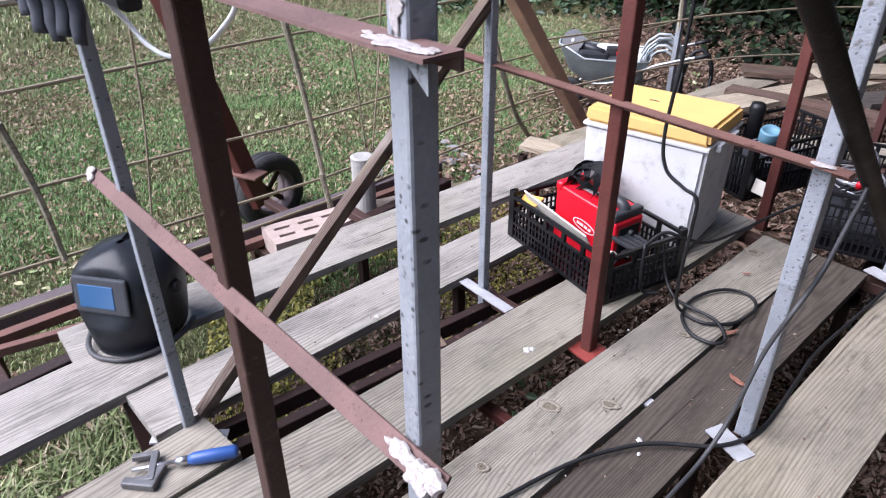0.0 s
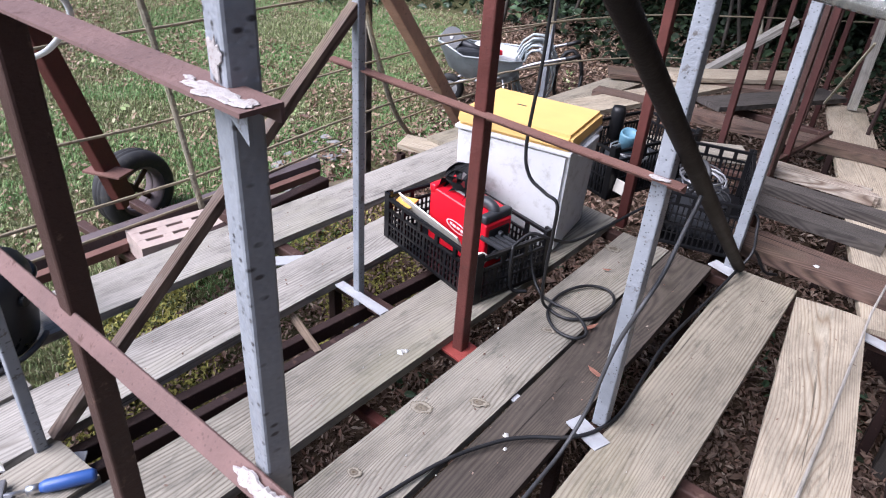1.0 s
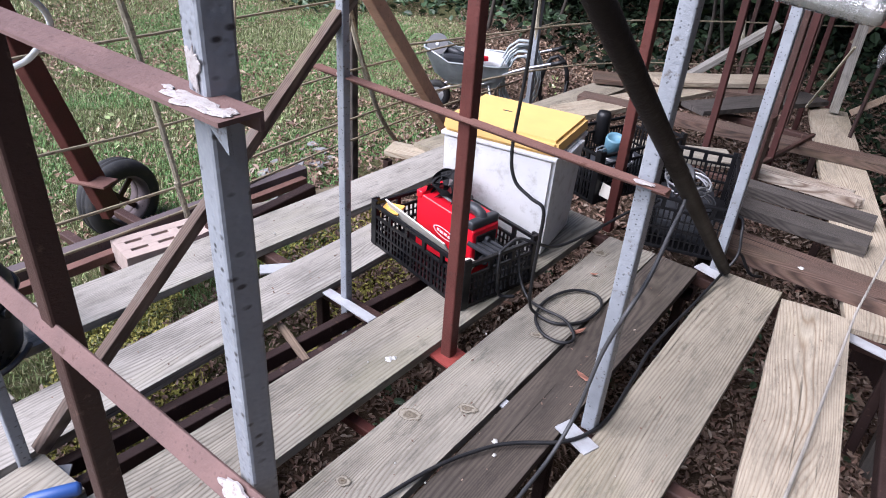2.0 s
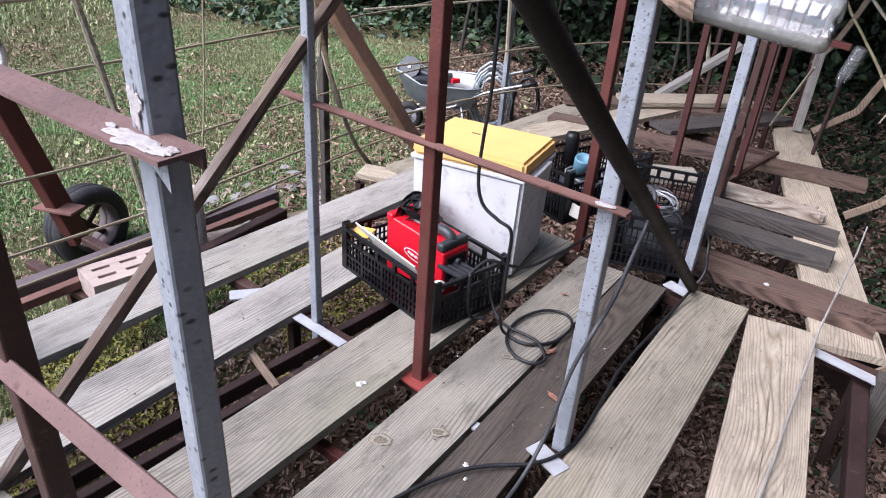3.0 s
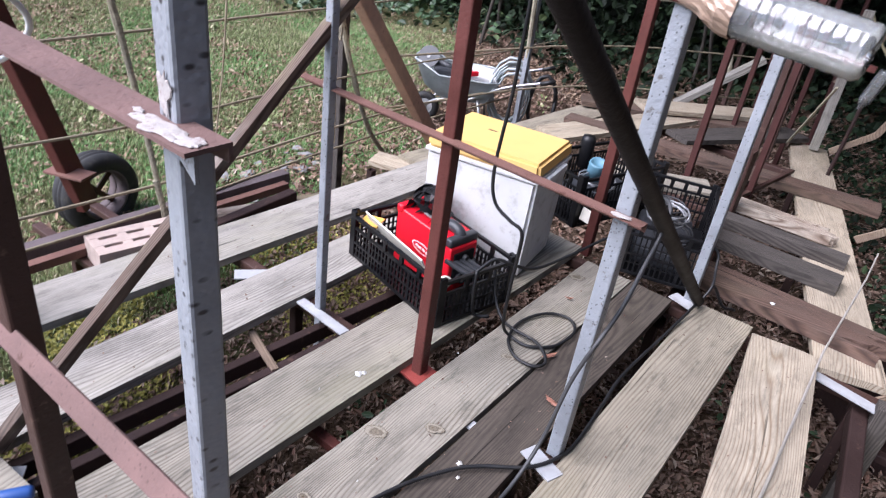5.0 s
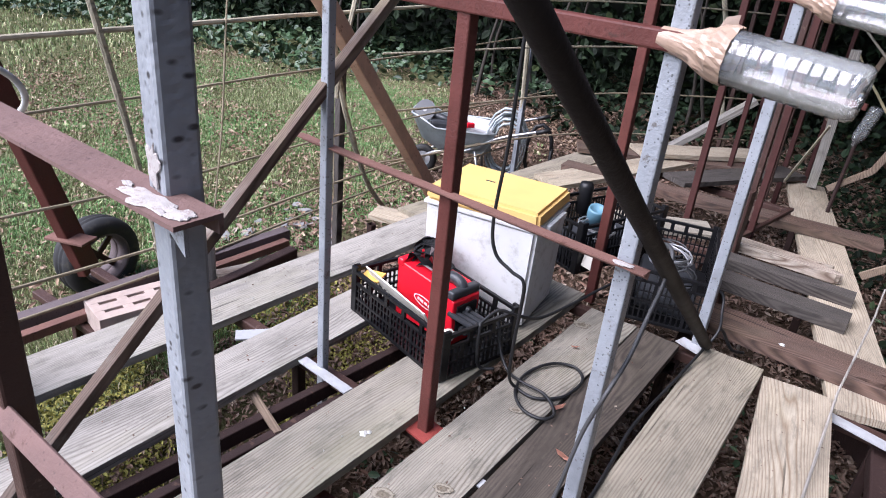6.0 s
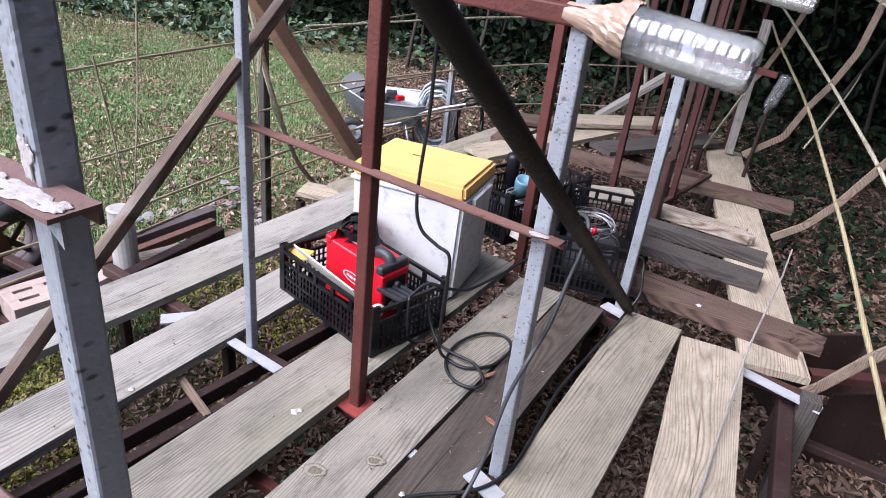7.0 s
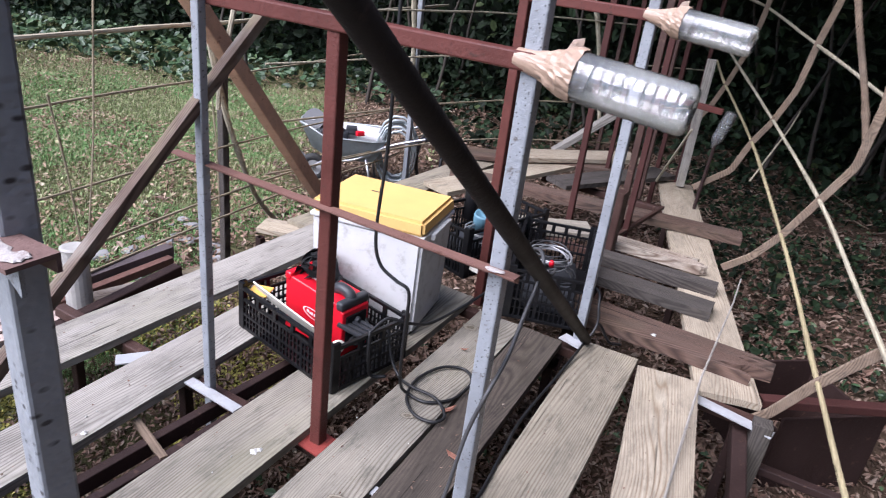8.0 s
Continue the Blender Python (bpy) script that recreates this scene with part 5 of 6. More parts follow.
cane([(1.40, 0.9, 0.01), (1.34, 1.5, 0.07), (1.28, 2.19, 0.145), (1.18, 3.30, 0.26), (1.0, 4.276, 0.465), (0.785, 5.304, 0.62), (0.68, 5.9, 0.72)], 0.0085, CANE_YELLOW, "yellow cane")
cane([(1.46, 1.3, 0.26), (1.384, 2.176, 0.355), (1.279, 3.29, 0.46), (1.074, 4.266, 0.61), (0.80, 5.30, 0.80), (0.62, 6.0, 0.92)], 0.0085, CANE)
cane([(0.70, 6.1, 1.22), (0.92, 5.286, 1.165), (1.173, 4.253, 1.045), (1.395, 3.27, 0.935), (1.60, 2.2, 0.80)], 0.0085, CANE)
cane([(1.39, 3.3, 0.70), (1.30, 3.3, 0.95), (1.17, 3.3, 1.27), (1.1, 3.3, 1.5)], 0.014, LATH, "straight greyish lath")
cane([(1.05, 4.2, 0.25), (1.2, 4.6, 0.5), (1.3, 5.2, 0.55)], 0.005, CANE)
# left side: rods along the deck, uprights of cane and wire
LX = -1.5
for z0, z1, sag, r, mat, lab in ((0.85, 0.85, 0.0, 0.010, CANE, "pale cane"), (0.63, 0.58, 0.0, 0.0055, STEEL_ROD, "rusty rod"), (0.36, 0.16, 0.02, 0.0055, STEEL_ROD, "rusty rod"), (0.12, -0.12, 0.03, 0.0065, STEEL_ROD, "rusty rod"), (-0.02, -0.22, 0.02, 0.006, STEEL_ROD, "rusty rod")):
    pts = [(LX, -1.5 + 1.0 * k, z0 + (z1 - z0) * max(0, (k - 1.5)) / 4 + sag * math.sin(k * 1.7)) for k in range(8)]
    cane(pts, r, mat, lab)
for y0, y1, z0, z1, r, mat in ((1.345, 1.51, 0.98, 0.0, 0.012, CANE), (1.50, 1.56, 0.03, -0.48, 0.012, CANE), (0.41, 0.46, 0.55, 0.08, 0.011, CANE), (0.84, 0.76, 0.75, 0.10, 0.004, STEEL_ROD), (1.93, 1.80, 0.98, 0.05, 0.004, STEEL_ROD), (1.69, 1.76, 0.65, 0.0, 0.004, STEEL_ROD), (2.55, 2.60, 0.60, -0.1, 0.004, STEEL_ROD)):
    cane([(LX + 0.012, y0, z0), (LX + 0.012, (y0 + y1) / 2 + 0.012, (z0 + z1) / 2), (LX + 0.012, y1, z1)], r, mat)
cane([(LX, 2.50, 1.05), (LX, 2.63, 0.55), (LX, 2.74, 0.25), (LX, 2.93, -0.12), (LX, 3.28, -0.48)], 0.015, CANE, "bent pale cane")
cane([(LX + 0.03, 2.76, 1.05), (LX + 0.03, 2.61, 0.62), (LX + 0.03, 2.58, 0.45)], 0.013, CANE)
cane([(-1.3, 4.3, 1.2), (-1.3, 4.42, 0.7), (-1.3, 4.5, 0.1)], 0.018, CANE)
cane([(-0.35, 5.4, 1.3), (-0.2, 5.4, 0.8), (-0.05, 5.4, 0.15)], 0.018, CANE)
for z, y0, y1, x0, x1 in ((0.62, 3.0, 6.0, -1.5, 0.6), (0.30, 3.0, 6.0, -1.5, 0.6), (0.0, 3.0, 5.6, -1.5, 0.2), (0.9, 3.0, 6.2, -1.5, 0.6)):
    cane([(x0, y0, z), ((x0 + x1) / 2 - 0.25, (y0 + y1) / 2 + 0.2, z + 0.02), (x1, y1, z)], 0.006, STEEL_ROD if z < 0.5 else CANE, "thin rod")

# ---- beams, brick, block and rubble beside the deck ----


def loose_beam(a, b, w, h, mat, label):
    bm = beam_bm((Vector(b) - Vector(a)).length, w, h, 0.003)
    ob = tagged(bm_object("loose_beam", bm, mat), label, "beam", "beams beside the deck")
    ob.matrix_world = Matrix.Translation((Vector(a) + Vector(b)) / 2) @ turn_to(a, b)
    return ob


loose_beam((-1.80, -0.4, -0.160), (-1.45, 2.20, -0.160), 0.055, 0.06, STEEL_RAIL, "dark brown steel angle along the deck side")
loose_beam((-1.68, -0.3, -0.172), (-1.40, 2.15, -0.172), 0.040, 0.035, STEEL_RUST, "grey-brown flat bar along the deck side")
loose_beam((-1.36, 1.68, -0.165), (-1.09, 2.32, -0.165), 0.075, 0.05, BRACE_WOOD, "dark wet wooden beam beside the deck")
loose_beam((-1.22, 1.60, -0.165), (-0.97, 2.60, -0.165), 0.045, 0.04, STEEL_RUST, "thin rusty bar beside the deck")
loose_beam((-1.60, 0.05, -0.17), (-1.30, 0.95, -0.17), 0.03, 0.03, STEEL_RUST, "thin pinkish bar beside the deck")
for y in (0.2, 1.2, 1.45):
    bar("side_bearer", (-1.85, y, -0.21), (-1.2, y - 0.05, -0.21), 0.04, 0.03, STEEL_BROWN, frame_thing)
    post(-1.60, y, G, -0.22, 0.035, STEEL_BROWN, "", 5, "leg")


def hollow_brick(m):
    L, W, H = 0.34, 0.17, 0.09
    thing = empty("hollow_brick", m, "pale pinkish hollow brick with slots lying flat", "brick")
    for k in range(3):
        bm = bmesh.new()
        add_box(bm, (L, 0.044, H), (0, -W / 2 + 0.022 + (W - 0.044) * k / 2, H / 2), bevel=0.002)
        part("long_wall", bm, BRICK, thing)
    for k in range(4):
        for y in (-W / 4, W / 4):
            bm = bmesh.new()
            add_box(bm, (0.036, 0.030, H - 0.002), (-L / 2 + 0.018 + (L - 0.036) * k / 3, y * 0.74, H / 2))
            part("cross_wall", bm, BRICK, thing)
    return thing


hollow_brick(pose(-1.375, 1.325, -0.195, 0, 0, 74))
bm = lathe_bm([(0.0, 0.0), (0.075, 0.0), (0.075, 0.02), (0.048, 0.022), (0.048, 0.30), (0.050, 0.31), (0.040, 0.315), (0.0, 0.312)], 20)
pipe = tagged(bm_object("pipe_stub", bm, CONCRETE, smooth=False), "upright pale grey pipe stub beside the deck", "pipe")
pipe.matrix_world = pose(-1.335, 1.60, -0.195)
for k in range(34):
    bm = bmesh.new()
    bmesh.ops.create_icosphere(bm, subdivisions=2, radius=1.0)
    s = random.uniform(0.02, 0.065)
    for v in bm.verts:
        v.co = Vector((v.co.x * s, v.co.y * s * random.uniform(0.7, 0.72), v.co.z * s * 0.30)) * (1 + 0.35 * noise.noise(v.co * 1.6 + Vector((k, 0, 0))))
    x, y = -1.92 + random.uniform(-0.30, 0.28), 2.78 + random.uniform(-0.40, 0.45)
    st = tagged(bm_object("stone", bm, STONE), "pale flat lump of rubble among fallen leaves", "stone", "rubble beside the deck")
    st.matrix_world = pose(x, y, ground_height(x, y) + 0.015, random.uniform(-15, 15), random.uniform(-15, 15), random.uniform(0, 360))

# ---- wheel on the outrigger ----
wheel = empty("old_wheel", pose(-2.215, 1.690, -0.345, 0, 0, 92) @ Matrix.Diagonal((0.96, 0.96, 0.96, 1)), "old black rubber tyre with a bare steel rim on the grass", "wheel")
prof = [(0.128, -0.062), (0.140, -0.074), (0.172, -0.078), (0.196, -0.066), (0.207, -0.040), (0.210, -0.022), (0.206, -0.018), (0.206, -0.010), (0.211, -0.006),
        (0.211, 0.006), (0.206, 0.010), (0.206, 0.018), (0.210, 0.022), (0.207, 0.040), (0.196, 0.066), (0.172, 0.078), (0.140, 0.074), (0.128, 0.062)]
t_bm = lathe_bm(prof, 44)
part("tyre", t_bm, TYRE, wheel, "worn black tyre", True).matrix_basis = pose(0, 0, 0, 90, 0, 0)
for side in (-1, 1):
    rim_prof = [(0.134, 0.070 * side), (0.128, 0.073 * side), (0.122, 0.066 * side), (0.118, 0.030 * side), (0.114, 0.0), (0.119, 0.0), (0.124, 0.028 * side), (0.130, 0.060 * side)]
    part("rim", lathe_bm(rim_prof, 36), STEEL_RAIL, wheel, "scuffed steel rim flange", True).matrix_basis = pose(0, 0, 0, 90, 0, 0)
for k in range(4):
    bm = bmesh.new()
    add_box(bm, (0.115, 0.010, 0.030), (0.058, 0, 0), bevel=0.002)
    part("spoke", bm, STEEL_BROWN, wheel).matrix_basis = pose(0, 0, 0, 0, 45 + 90 * k, 0)

# ---- wheelbarrow with tools ----


def wheelbarrow(m):
    """Length along x: wheel at -x, handles at +x; origin on the ground under the tray."""
    thing = empty("wheelbarrow", m, "galvanised wheelbarrow loaded with tools and a white sack", "wheelbarrow")
    bm = bmesh.new()
    top = [(-0.48, -0.20), (-0.40, -0.30), (-0.20, -0.335), (0.30, -0.34), (0.42, -0.28), (0.44, 0.0), (0.42, 0.28), (0.30, 0.34), (-0.20, 0.335), (-0.40, 0.30), (-0.48, 0.20), (-0.50, 0.0)]
    rings = []
    for s, z, dx in ((1.0, 0.60, 0.0), (0.985, 0.585, 0.0), (0.80, 0.44, 0.02), (0.58, 0.34, 0.05)):
        rings.append([bm.verts.new((x * s + dx, y * s, z + 0.10 * (x < -0.3) * (s > 0.9))) for x, y in top])
    n = len(top)
    for a, b in zip(rings, rings[1:]):
        for i in range(n):
            bm.faces.new((a[i], a[(i + 1) % n], b[(i + 1) % n], b[i]))
    bm.faces.new(rings[-1])
    bmesh.ops.solidify(bm, geom=bm.faces[:], thickness=0.004)
    tray = part("tray", bm, ZINC, thing, "dull galvanised tray", True)
    rim_pts = [(x, y, 0.603 + 0.10 * (x < -0.3)) for x, y in top + top[:1]]
    part("tray_rim", sweep_bm(rim_pts, 0.010, 7), ZINC, tray, smooth=True)
    for s in (-1, 1):
        pts = [(-0.38, s * 0.07, 0.17), (-0.20, s * 0.15, 0.30), (0.10, s * 0.22, 0.36), (0.45, s * 0.27, 0.56), (0.95, s * 0.30, 0.72)]
        part("handle_tube", sweep_bm(smooth_path(pts, 5), 0.016, 8), ALU, thing, "pale steel tube handle", True)
        part("leg", sweep_bm([(0.22, s * 0.22, 0.38), (0.27, s * 0.25, 0.20), (0.30, s * 0.26, 0.0)], 0.014, 8), ALU, thing, "", True)
        part("grip", sweep_bm([(0.83, s * 0.292, 0.680), (0.97, s * 0.30, 0.726)], 0.022, 9), RUBBER, thing, "", True)
    part("front_guard", sweep_bm(smooth_path([(-0.38, -0.07, 0.17), (-0.54, -0.10, 0.30), (-0.56, 0.0, 0.33), (-0.54, 0.10, 0.30), (-0.38, 0.07, 0.17)], 5), 0.012, 7), ALU, thing, "", True)
    w = part("wheel", lathe_bm([(0.10, -0.03), (0.13, -0.045), (0.17, -0.035), (0.185, 0.0), (0.17, 0.035), (0.13, 0.045), (0.10, 0.03)], 26), TYRE, thing, "black wheel", True)
    w.matrix_basis = pose(-0.36, 0, 0.16, 90, 0, 0) @ Matrix.Diagonal((0.86, 0.86, 0.9, 1))
    part("hub", lathe_bm([(0.10, -0.028), (0.03, -0.02), (0.02, -0.05), (0.0, -0.05)], 18), PLATE_WHITE, w, "pale hub")
    part("hub", lathe_bm([(0.10, 0.028), (0.03, 0.02), (0.02, 0.05), (0.0, 0.05)], 18), PLATE_WHITE, w, "pale hub")
    return thing


BARROW = pose(-1.76, 4.40, -0.50, 0, 0, 23) @ Matrix.Diagonal((0.71, 0.71, 0.71, 1))
wheelbarrow(BARROW)


def disc_tool(m):
    thing = empty("angle_grinder", m, "angle grinder with a grey disc lying in the wheelbarrow", "grinder")
    d = part("disc", lathe_bm([(0.0, 0.0), (0.022, 0.006), (0.024, 0.0), (0.115, 0.0), (0.115, 0.004), (0.0, 0.004)], 28), PLASTIC_DARK, thing, "dark grey cutting disc")
    part("flange", lathe_bm([(0.0, 0.012), (0.020, 0.011), (0.024, -0.004), (0.0, -0.004)], 16), PLATE_WHITE, d)
    part("body", sweep_bm([(0.0, 0.0, -0.05), (0.10, 0.0, -0.06), (0.20, 0.0, -0.06), (0.34, 0.0, -0.055)], 0.04, 10, lambda i, n: (0.034, 0.040, 0.036, 0.028)[i]), PLASTIC_DARK, thing, "", True)
    return thing


disc_tool(BARROW @ pose(-0.36, -0.10, 0.72, 60, 10, -15))
bm = bmesh.new()
add_box(bm, (0.52, 0.30, 0.16), bevel=0.06)
for v in bm.verts:
    v.co += Vector((0, 0, 0.05 * noise.noise(v.co * 7)))
sack = tagged(bm_object("white_sack", bm, PLASTIC_WHITE, smooth=True), "crumpled white plastic sack in the wheelbarrow", "sack")
sack.matrix_world = BARROW @ pose(0.12, 0.08, 0.56, 0, 6, 10)
bm = bmesh.new()
add_box(bm, (0.30, 0.16, 0.12), bevel=0.03)
add_box(bm, (0.12, 0.08, 0.09), (0.18, -0.02, 0.06), bevel=0.02)
drill = tagged(bm_object("power_tool", bm, PLASTIC_DARK), "dark power tool lying in the wheelbarrow", "tool")
drill.matrix_world = BARROW @ pose(-0.14, -0.10, 0.585, 0, 0, 8)
bm = bmesh.new()
add_box(bm, (0.09, 0.05, 0.05), bevel=0.012)
redt = tagged(bm_object("red_tool", bm, PLASTIC_RED), "small red tool on the white sack", "tool")
redt.matrix_world = BARROW @ pose(0.14, -0.16, 0.635, 0, 0, 30)
pts = [(0.28 * math.cos(k * 0.45) * (1 - 0.004 * k), 0.06 * math.sin(k * 0.2), 0.28 * math.sin(k * 0.45) * (1 - 0.004 * k)) for k in range(90)]
reel = tagged(bm_object("hose_coil", sweep_bm(pts, 0.011, 6), ZINC, smooth=True), "coil of grey hose standing beside the wheelbarrow", "hose")
reel.matrix_world = pose(-1.42, 4.56, -0.20, 0, 0, 25) @ Matrix.Diagonal((0.62, 1.0, 1.0, 1))
pts = [(0.40 + 0.10 * math.cos(k * 0.5), 0.0, 0.25 + 0.22 * math.sin(k * 0.5)) for k in range(14)]
reel2 = tagged(bm_object("black_cable_coil", sweep_bm(pts, 0.016, 6), RUBBER, smooth=True), "thick black cable loop beside the wheelbarrow", "cable")
reel2.matrix_world = pose(-1.55, 4.50, -0.48, 0, 0, 25)

# ---- fallen leaves and spots on the planks ----
for x, y, a, s in ((0.315, 1.40, -20, 0.030), (0.22, 1.585, 60, 0.030), (0.14, 1.93, 20, 0.016)):
    bm = bmesh.new()
    p = [bm.verts.new((u * s, w * s * 0.30, 0.004 * abs(u) + 0.003 * (w == 0))) for u, w in ((-1, 0), (-0.4, 1), (0.5, 0.8), (1.1, 0), (0.4, -0.9), (-0.5, -0.9))]
    bm.faces.new(p)
    bmesh.ops.solidify(bm, geom=bm.faces[:], thickness=0.0008)
    lf = tagged(bm_object("fallen_leaf", bm, RED_LEAF), "curled reddish fallen leaf lying on the boards", "leaf", "leaves on the boards")
    lf.matrix_world = pose(x, y, 0.006, 0, 0, a)
LIME = plain_material("bird_lime", (0.50, 0.49, 0.46), 0.8, 0.12, None, 0, 60.0)
spots = new("lime_spots", bpy.data.meshes.new("lime_spots"))
bm = bmesh.new()


def lime(x, y, z, r):
    rim = [bm.verts.new((x + r * (1 + 0.35 * math.sin(3 * i + 40 * x)) * math.cos(i * 0.628), y + 1.2 * r * math.sin(i * 0.628), z - 0.002)) for i in range(10)]
    tip = bm.verts.new((x, y, z + 0.003))
    for i in range(10):
        bm.faces.new((rim[i], rim[(i + 1) % 10], tip))


for near, far, w in (((-0.742, 0.31), (-0.58, 2.0), 0.17), ((-0.275, 0.4), (-0.105, 2.0), 0.17), ((-0.045, 0.5), (0.165, 2.2), 0.17), ((0.155, 0.6), (0.362, 2.2), 0.16), ((0.38, 0.7), (0.617, 2.2), 0.18), ((-1.1, 0.6), (-0.75, 2.6), 0.16)):
    for k in range(5):
        t = random.random()
        lime(near[0] + (far[0] - near[0]) * t + random.uniform(-0.5, 0.5) * w, near[1] + (far[1] - near[1]) * t, 0.004, random.uniform(0.001, 0.0028))
for x, y, r in ((-0.172, 1.147, 0.011), (-0.163, 1.160, 0.007), (0.22, 1.05, 0.007), (-0.60, 0.98, 0.008), (0.24, 1.01, 0.005), (0.75, 2.40, 0.010)):
    lime(x, y, 0.034 if y > 2.3 else 0.004, r)
bm.to_mesh(spots.data)
bm.free()
spots.data.materials.append(LIME)
tagged(spots, "scattered white spots of lime on the boards", "spots", kind="stuff")

# ---- foliage and litter ----
rng = np.random.default_rng(7)
HEIGHT = np.vectorize(ground_height)


def stuff_mesh(name, verts, faces, material, label, category):
    mesh = bpy.data.meshes.new(name)
    mesh.from_pydata(verts.tolist() if hasattr(verts, "tolist") else verts, [], faces.tolist() if hasattr(faces, "tolist") else faces)
    mesh.materials.append(material)
    return tagged(new(name, mesh), label, category, kind="stuff")


def leaves(name, centre, size, material, label, category, tilt=0.5, slim=0.45, fold=0.25, up=None):
    """Folded six-sided leaves at the given centres."""
    n = len(centre)
    yaw, pitch, roll = rng.uniform(0, 2 * np.pi, n), rng.normal(0, tilt, n), rng.normal(0, tilt, n)
    base = np.array([(-1, 0, 0.15), (-0.35, slim, fold), (0.45, slim * 0.85, fold), (1, 0, 0.0), (0.45, -slim * 0.85, fold), (-0.35, -slim, fold)])
    cy, sy, cp, sp, cr, sr = np.cos(yaw), np.sin(yaw), np.cos(pitch), np.sin(pitch), np.cos(roll), np.sin(roll)
    R = np.empty((n, 3, 3))
    R[:, 0, 0], R[:, 0, 1], R[:, 0, 2] = cy * cp, cy * sp * sr - sy * cr, cy * sp * cr + sy * sr
    R[:, 1, 0], R[:, 1, 1], R[:, 1, 2] = sy * cp, sy * sp * sr + cy * cr, sy * sp * cr - cy * sr
    R[:, 2, 0], R[:, 2, 1], R[:, 2, 2] = -sp, cp * sr, cp * cr
    v = np.einsum("nij,kj->nki", R, base) * size[:, None, None] + centre[:, None, :]
    off = (np.arange(n) * 6)[:, None]
    f = np.concatenate([off + np.array([[0, 3, 2, 1]]), off + np.array([[0, 5, 4, 3]])])
    return stuff_mesh(name, v.reshape(-1, 3), f, material, label, category)


def blades(name, base, height, material, label, category, width=0.004):
    n = len(base)
    yaw, lean = rng.uniform(0, 2 * np.pi, n), rng.uniform(0.15, 0.9, n)
    d = np.stack([np.cos(yaw), np.sin(yaw), np.zeros(n)], 1)
    s = np.stack([-np.sin(yaw), np.cos(yaw), np.zeros(n)], 1) * (width * rng.uniform(0.6, 1.4, n))[:, None]
    up = np.array([0, 0, 1.0])
    mid = base + up * (height * 0.6)[:, None] + d * (height * lean * 0.3)[:, None]
    tip = base + up * (height * (1.0 - 0.35 * lean))[:, None] + d * (height * lean)[:, None]
    v = np.stack([base - s, base + s, mid + s * 0.8, mid - s * 0.8, tip], 1)
    off = (np.arange(n) * 5)
    quads = [tuple(q) for q in (off[:, None] + np.array([0, 1, 2, 3])).tolist()]
    tris = [tuple(q) for q in (off[:, None] + np.array([3, 2, 4])).tolist()]
    return stuff_mesh(name, v.reshape(-1, 3), quads + tris, material, label, category)


def spread(n, x0, x1, y0, y1, keep=None, lift=0.01):
    x, y = rng.uniform(x0, x1, n), rng.uniform(y0, y1, n)
    if keep is not None:
        m = keep(x, y)
        x, y = x[m], y[m]
    return np.stack([x, y, HEIGHT(x, y) + rng.uniform(0, lift, len(x))], 1)


def clump(x, y, scale, seed):
    return np.array([noise.noise((a * scale, b * scale, seed)) for a, b in zip(x, y)])


# litter: thick under and right of the frame, thin on the lawn
c = spread(15000, -1.4, 3.2, -0.3, 5.5, None, 0.03)
leaves("leaf_litter", c, rng.uniform(0.010, 0.025, len(c)), LITTER, "brown fallen leaves covering the soil", "leaf litter", 0.5, 0.34)
c = spread(6500, -2.6, 5.0, 2.2, 8.0, lambda x, y: (clump(x, y, 0.8, 2.0) > -0.1) | (x > -0.5), 0.03)
leaves("leaf_litter", c, rng.uniform(0.016, 0.042, len(c)), LITTER, "brown fallen leaves covering the soil", "leaf litter", 0.5, 0.36)
c = spread(26000, -7.0, -1.2, -1.0, 7.5, lambda x, y: clump(x, y, 0.6, 9.0) > -0.2, 0.04)
leaves("lawn_leaves", c, rng.uniform(0.008, 0.021, len(c)), LITTER_DRY, "brown leaves scattered over the lawn", "leaf litter", 0.5, 0.4)
c = spread(13000, 0.4, 3.6, 1.3, 6.2, None, 0.035)
leaves("fine_leaf_litter", c, rng.uniform(0.008, 0.020, len(c)), LITTER, "small brown fallen leaves and crumbs on the soil", "leaf litter", 0.6, 0.4)
c = spread(34000, -1.35, 1.3, -0.3, 2.9, None, 0.035)
leaves("fine_leaf_litter", c, rng.uniform(0.006, 0.018, len(c)), LITTER, "small brown fallen leaves and crumbs under the boards", "leaf litter", 0.6, 0.4)
# ivy in the near-black hedge green, which paints shade on the right far ground
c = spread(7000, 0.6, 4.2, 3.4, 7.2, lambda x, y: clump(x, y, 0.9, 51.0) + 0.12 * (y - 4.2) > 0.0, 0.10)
leaves("dark_ivy_carpet", c, rng.uniform(0.016, 0.036, len(c)), HEDGE, "ivy creeping over the ground, in hedge green darkened for shade", "ivy", 0.6, 0.65)
c = spread(30000, -6.5, -1.3, -1.0, 6.8, lambda x, y: clump(x, y, 0.45, 61.0) + 0.4 * clump(x, y, 1.7, 62.0) > 0.06, 0.05)
leaves("lawn_leaves", c, rng.uniform(0.009, 0.023, len(c)), LITTER_DRY, "drifts of brown leaves on the lawn", "leaf litter", 0.5, 0.4)
# grass, thinning out towards the leaf-strewn soil by the deck


def lawn(x, y):
    edge = -1.2 - 0.40 * np.maximum(0.0, y - 1.7) + 0.5 * clump(x, y, 1.3, 77.0)
    return x < edge


